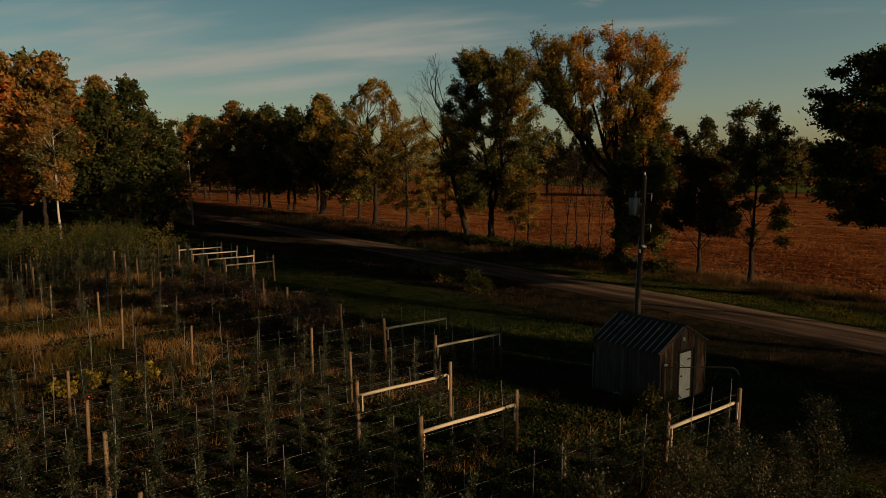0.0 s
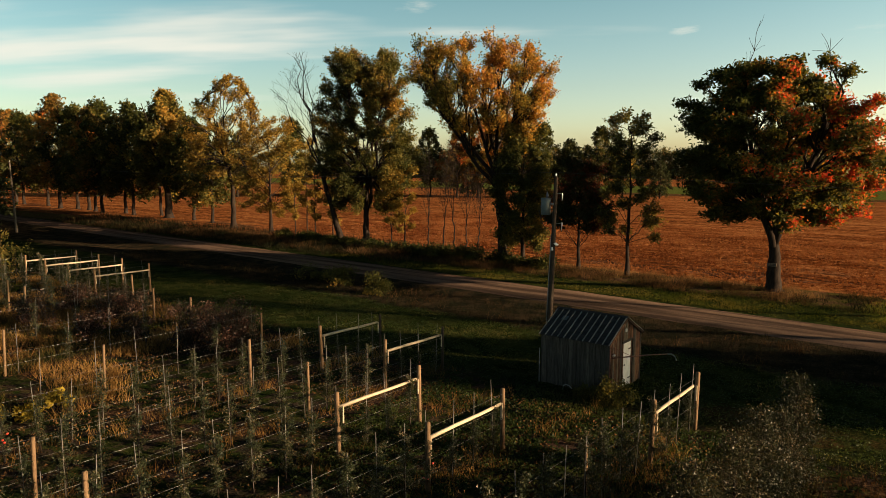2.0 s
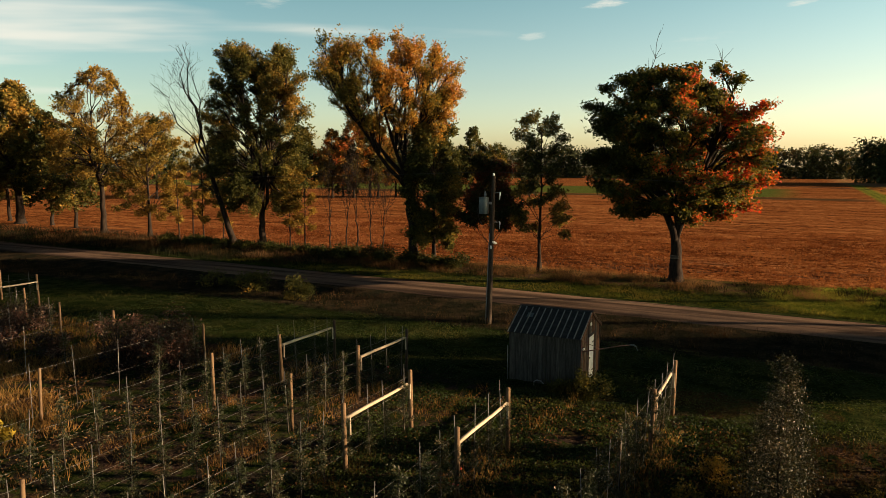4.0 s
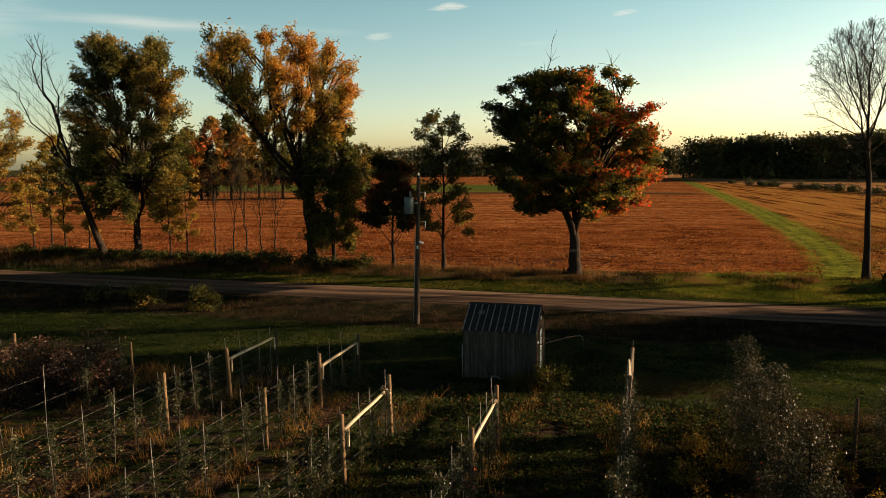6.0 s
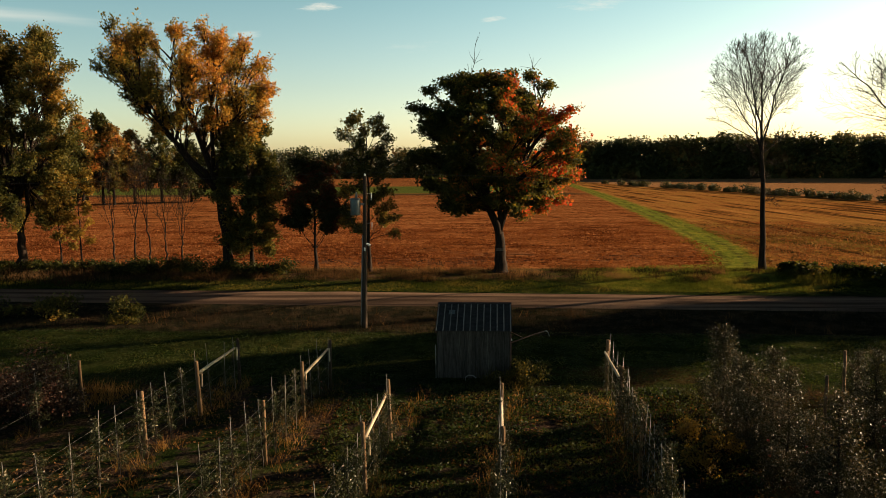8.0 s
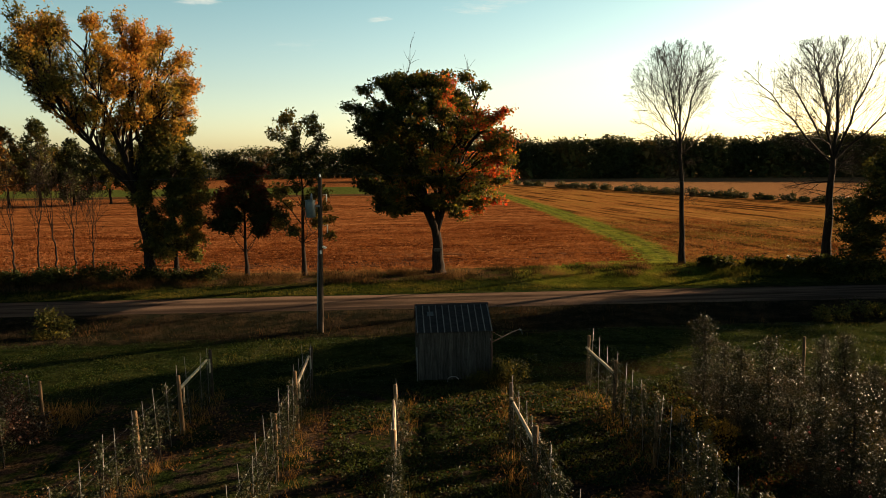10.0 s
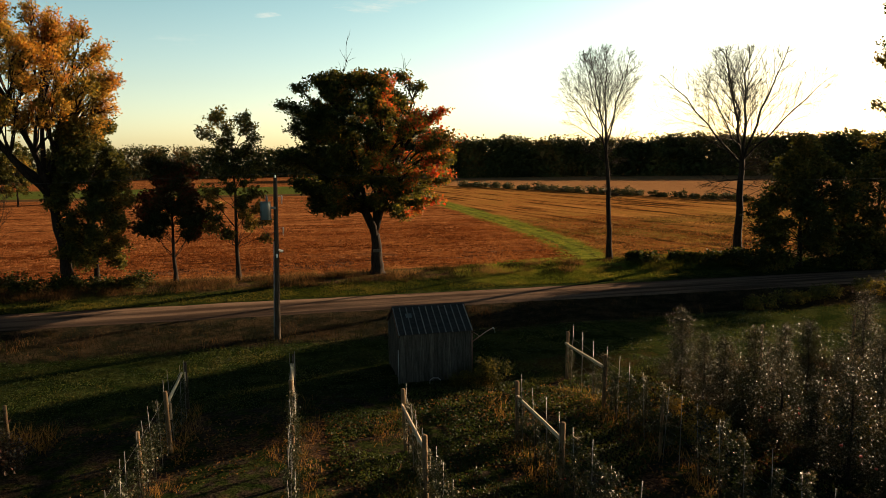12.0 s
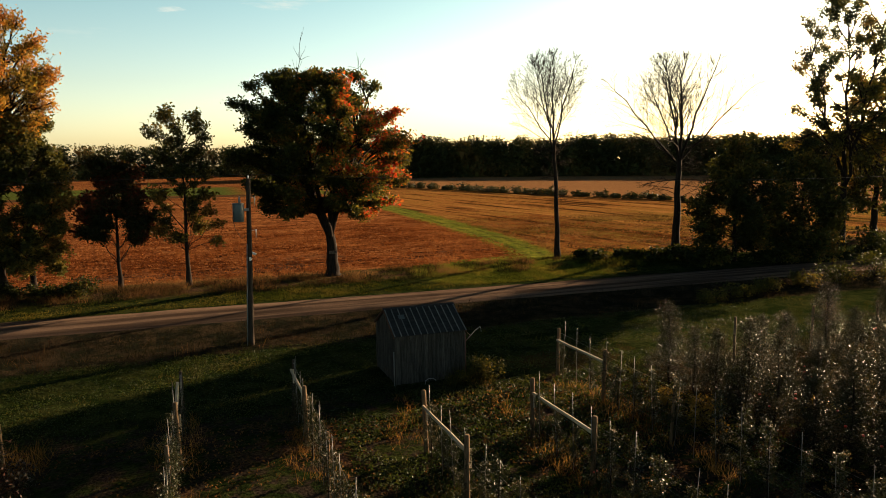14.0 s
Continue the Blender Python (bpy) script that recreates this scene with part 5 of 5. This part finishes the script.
old_rows("old_orchard_rows", (-52, -56, -60, -64.5, -69, -73.5, -78), -34, -1.0, 2.9, 41, "older leafy orchard rows grown into green hedges", 0.15, 26)

# pear rows on the near right
def pear_row(x, y0, y1, seed):
    r = random.Random(seed)
    y = y0
    while y > y1:
        ft = fruit_tree(x + r.uniform(-0.15, 0.15), y, pears[r.randrange(4)], r.uniform(0.78, 1.08), r.uniform(0, 360), "bushy upright fruit tree with small glossy leaves", "bushy fruit trees", "fruit_tree")
        if r.random() < 0.3:
            hang_apples(ft, r.randrange(2, 5), 0.9, 1.6, 0.55, int(-y * 100))
        y -= r.uniform(1.25, 1.7)


pear_row(9.2, -4.0, -19, 61), pear_row(13.4, -4.6, -19, 62), pear_row(17.6, -4.4, -17, 63), pear_row(21.8, -4.0, -14, 64), pear_row(26, -4.0, -11, 65), pear_row(30.2, -4.0, -9, 66)
for i, (x, y, h) in enumerate(((14.2, -2.4, 2.1), (19.0, -2.4, 2.1), (12.2, -5.3, 1.9), (23.5, -2.4, 2.0))):
    ob = attach("orchard_post", posts[i % 3], None, pose(x, y, land(x, y), 2 - i, i - 2, 30 * i))
    tagged(ob, "single weathered wooden post between fruit trees", "post", "single orchard posts")

# rusty bushes and golden weeds in the thin part of the orchard
for i, (x, y, n, tall) in enumerate(((-18.6, -4.4, 7, 1.2), (-16.6, -5.0, 8, 1.5), (-15.4, -6.8, 6, 1.2), (-17.6, -6.8, 7, 1.4), (-21.5, -7.0, 4, 0.7), (-27.5, -6.0, 6, 0.9), (-30.0, -9.5, 5, 0.8), (-24.5, -9.0, 4, 0.6), (-33.0, -6.0, 6, 1.0), (-29.0, -4.5, 5, 0.9), (-36.5, -12.5, 4, 0.7), (-32.5, -13.5, 4, 0.6))):
    bush("rusty_bush", x, y, 700 + i, [(rg.uniform(-1.1, 1.1), rg.uniform(-0.8, 0.8), rg.uniform(0, tall)) for _ in range(n)], 0.085, 620, 0.8, leaf_rust, "rusty brown and red straggling bush", "rusty bushes")
for i, (x, y) in enumerate(((-14.2, -16.7), (-13.8, -15.9), (-13.7, -14.7), (-13.6, -17.9))):
    bush("golden_weed", x, y, 720 + i, [(rg.uniform(-0.3, 0.3), rg.uniform(-0.3, 0.3), 0.2) for _ in range(2)], 0.16, 200, 0.4, leaf_gold, "tall weed with large golden yellow leaves", "golden weeds")
for i, (x, y) in enumerate(((7.6, -6.2), (8.3, -7.4), (7.2, -8.6), (11.4, -6.8), (12.0, -9.4))):
    bush("yellow_weed", x, y, 740 + i, [(rg.uniform(-0.3, 0.3), rg.uniform(-0.3, 0.3), 0.1) for _ in range(3)], 0.07, 320, 0.42, leaf_yellow, "yellowing weed clump between the fruit trees", "yellow weeds")
bush("shed_bush", 1.5, -0.75, 730, [(-0.6, 0, 0), (0.1, 0.0, 0.1), (0.6, 0.0, 0.3), (0.2, -0.2, 0.5), (1.0, 0.1, 0.1)], 0.075, 620, 0.52, leaf_olive, "dry straggling weed bush against the shed corner")


# ---- grass and weeds ----
def blades(rng, pts, h, wdt, lean=0.45):
    """Narrow blades, one at each point, leaning by chance."""
    n = len(pts)
    a = rng.uniform(0, 6.283, n)
    s = rng.uniform(0.5, 1.3, n)[:, None]
    side = np.stack([np.cos(a), np.sin(a), np.zeros(n)], 1) * wdt * 0.5 * s
    tip = pts + np.stack([rng.normal(0, lean, n), rng.normal(0, lean, n), np.ones(n)], 1) * h * s
    verts = np.stack([pts - side, pts + side, tip], 1).reshape(-1, 3)
    return verts, np.arange(3 * n).reshape(n, 3)


def meadow(name, seed, n, area, h, wdt, mat, label, tuft=6, keep=None, spread=0.12):
    rng = np.random.default_rng(seed)
    x0, x1, y0, y1 = area
    c = np.stack([rng.uniform(x0, x1, n), rng.uniform(y0, y1, n)], 1)
    if keep is not None:
        c = c[[keep(a, b) for a, b in c]]
    c = np.repeat(c, tuft, 0) + rng.normal(size=(len(c) * tuft, 2)) * spread
    z = np.array([land(a, b) for a, b in c]) - 0.02
    v, q = blades(rng, np.column_stack([c, z]), h, wdt)
    tagged(new(name, mesh_of(name, v, q, mat)), label, "grass", kind="stuff")


patchy = lambda s, lo: (lambda x, y: noise.noise((x * s, y * s, 1.7)) > lo)
row_xs = (5.4, 1.2, -2.6, -6.1, -10.1, -14.9, -20.4, -25.6, -31.0, -35.2, -39.4)
along_rows = lambda x, y: min(abs(x - r) for r in row_xs) < 0.75 and y < -1.0 and noise.noise((x * 0.6, y * 0.4, 4.0)) > -0.1
meadow("verge_grass", 1, 8200, (-75, 24, 23.6, 28.6), 0.5, 0.022, grass_dry, "tall dry grass on the verge under the roadside trees", 6, lambda x, y: noise.noise((x * 0.5, y * 0.5, 1.7)) > (-0.15 if x < -4 else 0.12), 0.18)
meadow("verge_grass", 15, 3000, (-75, 26, 23.2, 28.4), 0.4, 0.04, grass_shaded, "dark green weeds on the verge under the roadside trees", 6, patchy(0.4, -0.1), 0.18)
meadow("verge_grass", 2, 2200, (-110, -30, 21.5, 32), 0.7, 0.06, grass_shaded, "rank dark grass along the far verge", 5, None, 0.2)
meadow("verge_grass", 3, 4200, (-60, 45, 8.2, 14.0), 0.34, 0.02, grass_shaded, "rank weeds on the near road verge", 6, lambda x, y: y < road_mid(x) - 2.9, 0.16)
meadow("verge_grass", 18, 1500, (22, 36, 22.0, 28.0), 0.5, 0.03, grass_mid, "tall grass and weeds below the leafless trees", 6, patchy(0.5, -0.2), 0.18)
meadow("verge_grass", 4, 240, (-60, 20, 8.6, 13.2), 0.45, 0.018, grass_dry, "dry brown weeds on the near road verge", 7, patchy(0.4, 0.1), 0.16)
meadow("lane_grass", 5, 4500, (-45, 32, -1.5, 8.6), 0.13, 0.03, grass_green, "short green grass of the mown lane", 5, lambda x, y: not (-1.6 < x < 1.6 and 0 < y < 3.2) and ((x - 7.2) / 3.4) ** 2 + ((y - 1) / 1.4) ** 2 > 1, 0.14)
def clover(name, seed, n, area, leaf, top, mat, label, keep=None):
    """Low broad leaves lying at all angles over the ground."""
    rng = np.random.default_rng(seed)
    x0, x1, y0, y1 = area
    c = np.stack([rng.uniform(x0, x1, n), rng.uniform(y0, y1, n)], 1)
    if keep is not None:
        c = c[[keep(a, b) for a, b in c]]
    z = np.array([land(a, b) + (0.55 + 0.45 * noise.noise((a * 1.3, b * 1.3, 5.0))) * top for a, b in c]) * rng.uniform(0.3, 1.0, len(c)) + 0.01
    v, q = leaf_tris(rng, np.column_stack([c, z]), leaf * 1.25, 0.35)
    tagged(new(name, mesh_of(name, v, q, mat)), label, "grass", kind="stuff")


clover("alley_clover", 6, 52000, (-5, 9, -13, -1), 0.07, 0.15, grass_clover, "lush green clover between the orchard rows", lambda x, y: noise.noise((x * 0.4, y * 0.4, 1.7)) > -0.3 + 0.07 * max(0.0, -8 - y))
clover("alley_weeds", 65, 20000, (-14, 9, -28, -2), 0.08, 0.2, grass_dry, "brown weeds and dead leaves between the orchard rows", patchy(0.35, -0.3))
clover("lane_clover", 66, 46000, (-30, 23, -1.5, 8.4), 0.062, 0.09, grass_clover, "low green clover in the mown lane", lambda x, y: not (-1.6 < x < 1.6 and 0 < y < 3.2) and noise.noise((x * 0.3, y * 0.9, 2.0)) > -0.25)
clover("verge_clover", 69, 52000, (-40, 28, 19.9, 29.0), 0.1, 0.1, grass_mid, "short broad-leaved grass along the far verge", lambda x, y: y > road_mid(x) + 2.7 and noise.noise((x * 0.5, y * 0.9, 6.0)) > -0.25 + 0.5 * ss(22.4, 24.0, y) * (1 - ss(2, 8, x)))
clover("orchard_litter", 67, 38000, (-42, -16, -27, -2), 0.09, 0.22, grass_dry, "dead leaves and dry weeds on the orchard floor", patchy(0.3, -0.15))
clover("pear_row_litter", 68, 26000, (7, 28, -19, -2), 0.085, 0.18, grass_shaded, "dark weeds below the bushy fruit trees")
meadow("row_weeds", 7, 7000, (-42, 7, -28, -1), 0.4, 0.012, grass_dry_sunlit, "dry brown weeds along the trellis rows", 13, along_rows, 0.14)
meadow("orchard_weeds", 8, 9000, (-50, -13, -30, -2), 0.42, 0.028, grass_dry_sunlit, "dry tangled weeds across the thin orchard", 11, patchy(0.28, -0.05), 0.16)
meadow("orchard_weeds", 9, 3800, (-50, -16, -30, -2), 0.32, 0.028, grass_mid, "green weeds across the thin orchard", 10, patchy(0.22, 0.0), 0.16)
meadow("pear_row_grass", 10, 2600, (7, 34, -20, -1), 0.28, 0.03, grass_shaded, "rough dark grass below the bushy fruit trees", 9, None, 0.15)
meadow("field_stubble", 11, 24000, (-70, 45, 29, 75), 0.2, 0.06, stubble_mat, "cut red-brown stubble in rows", 4, lambda x, y: (y * 1.3) % 1.0 < 0.7 and abs(x - 21 - 2.8 * math.log(max(0.3, 1 + (y - 30) / 8))) > 2.0, 0.2)
meadow("verge_lawn", 12, 7000, (-40, 30, 20.0, 24.4), 0.12, 0.03, grass_mid, "short green grass beside the road", 5, lambda x, y: y > road_mid(x) + 2.7, 0.15)
meadow("track_grass", 16, 9000, (12, 34, 26, 80), 0.13, 0.045, grass_sunlit, "short green grass of the field track", 4, lambda x, y: abs(abs(x - 21 - 2.8 * math.log(max(0.3, 1 + (y - 30) / 8))) - 1.0 - 0.5 * noise.noise((x * 0.4, y * 0.4, 3.0))) > 0.35 and abs(x - 21 - 2.8 * math.log(max(0.3, 1 + (y - 30) / 8))) < 2.6 + 1.5 * noise.noise((x * 0.3, y * 0.3, 1.0)), 0.2)
meadow("verge_lawn", 17, 11000, (4, 27, 20.0, 29.5), 0.12, 0.03, grass_sunlit, "bright green grass where the track meets the road", 5, lambda x, y: y > road_mid(x) + 2.8 and ((x - 16.5) * 0.105) ** 2 + ((y - 25) * 0.18) ** 2 < 1.0 + 0.5 * noise.noise((x * 0.4, y * 0.4, 2.0)), 0.15)
meadow("shed_weeds", 13, 26, (0.5, 2.2, -1.0, -0.15), 0.75, 0.014, grass_mid, "few tall olive weeds against the shed wall", 8, None, 0.1)
meadow("shed_weeds", 14, 70, (0.5, 2.4, -1.2, -0.15), 0.55, 0.02, grass_green, "rank green weeds against the shed wall", 9, None, 0.12)

clover("field_chaff", 70, 70000, (-62, 23, 29.2, 64), 0.21, 0.13, stubble_mat, "broken red-brown straw lying on the worked field", lambda x, y: x < 20 + 2.8 * math.log(max(0.3, 1 + (y - 30) / 8)))
clover("field_chaff", 71, 36000, (22, 62, 29.2, 70), 0.2, 0.12, grass_dry, "pale straw lying on the mown field", lambda x, y: x > 23 + 2.8 * math.log(max(0.3, 1 + (y - 30) / 8)))
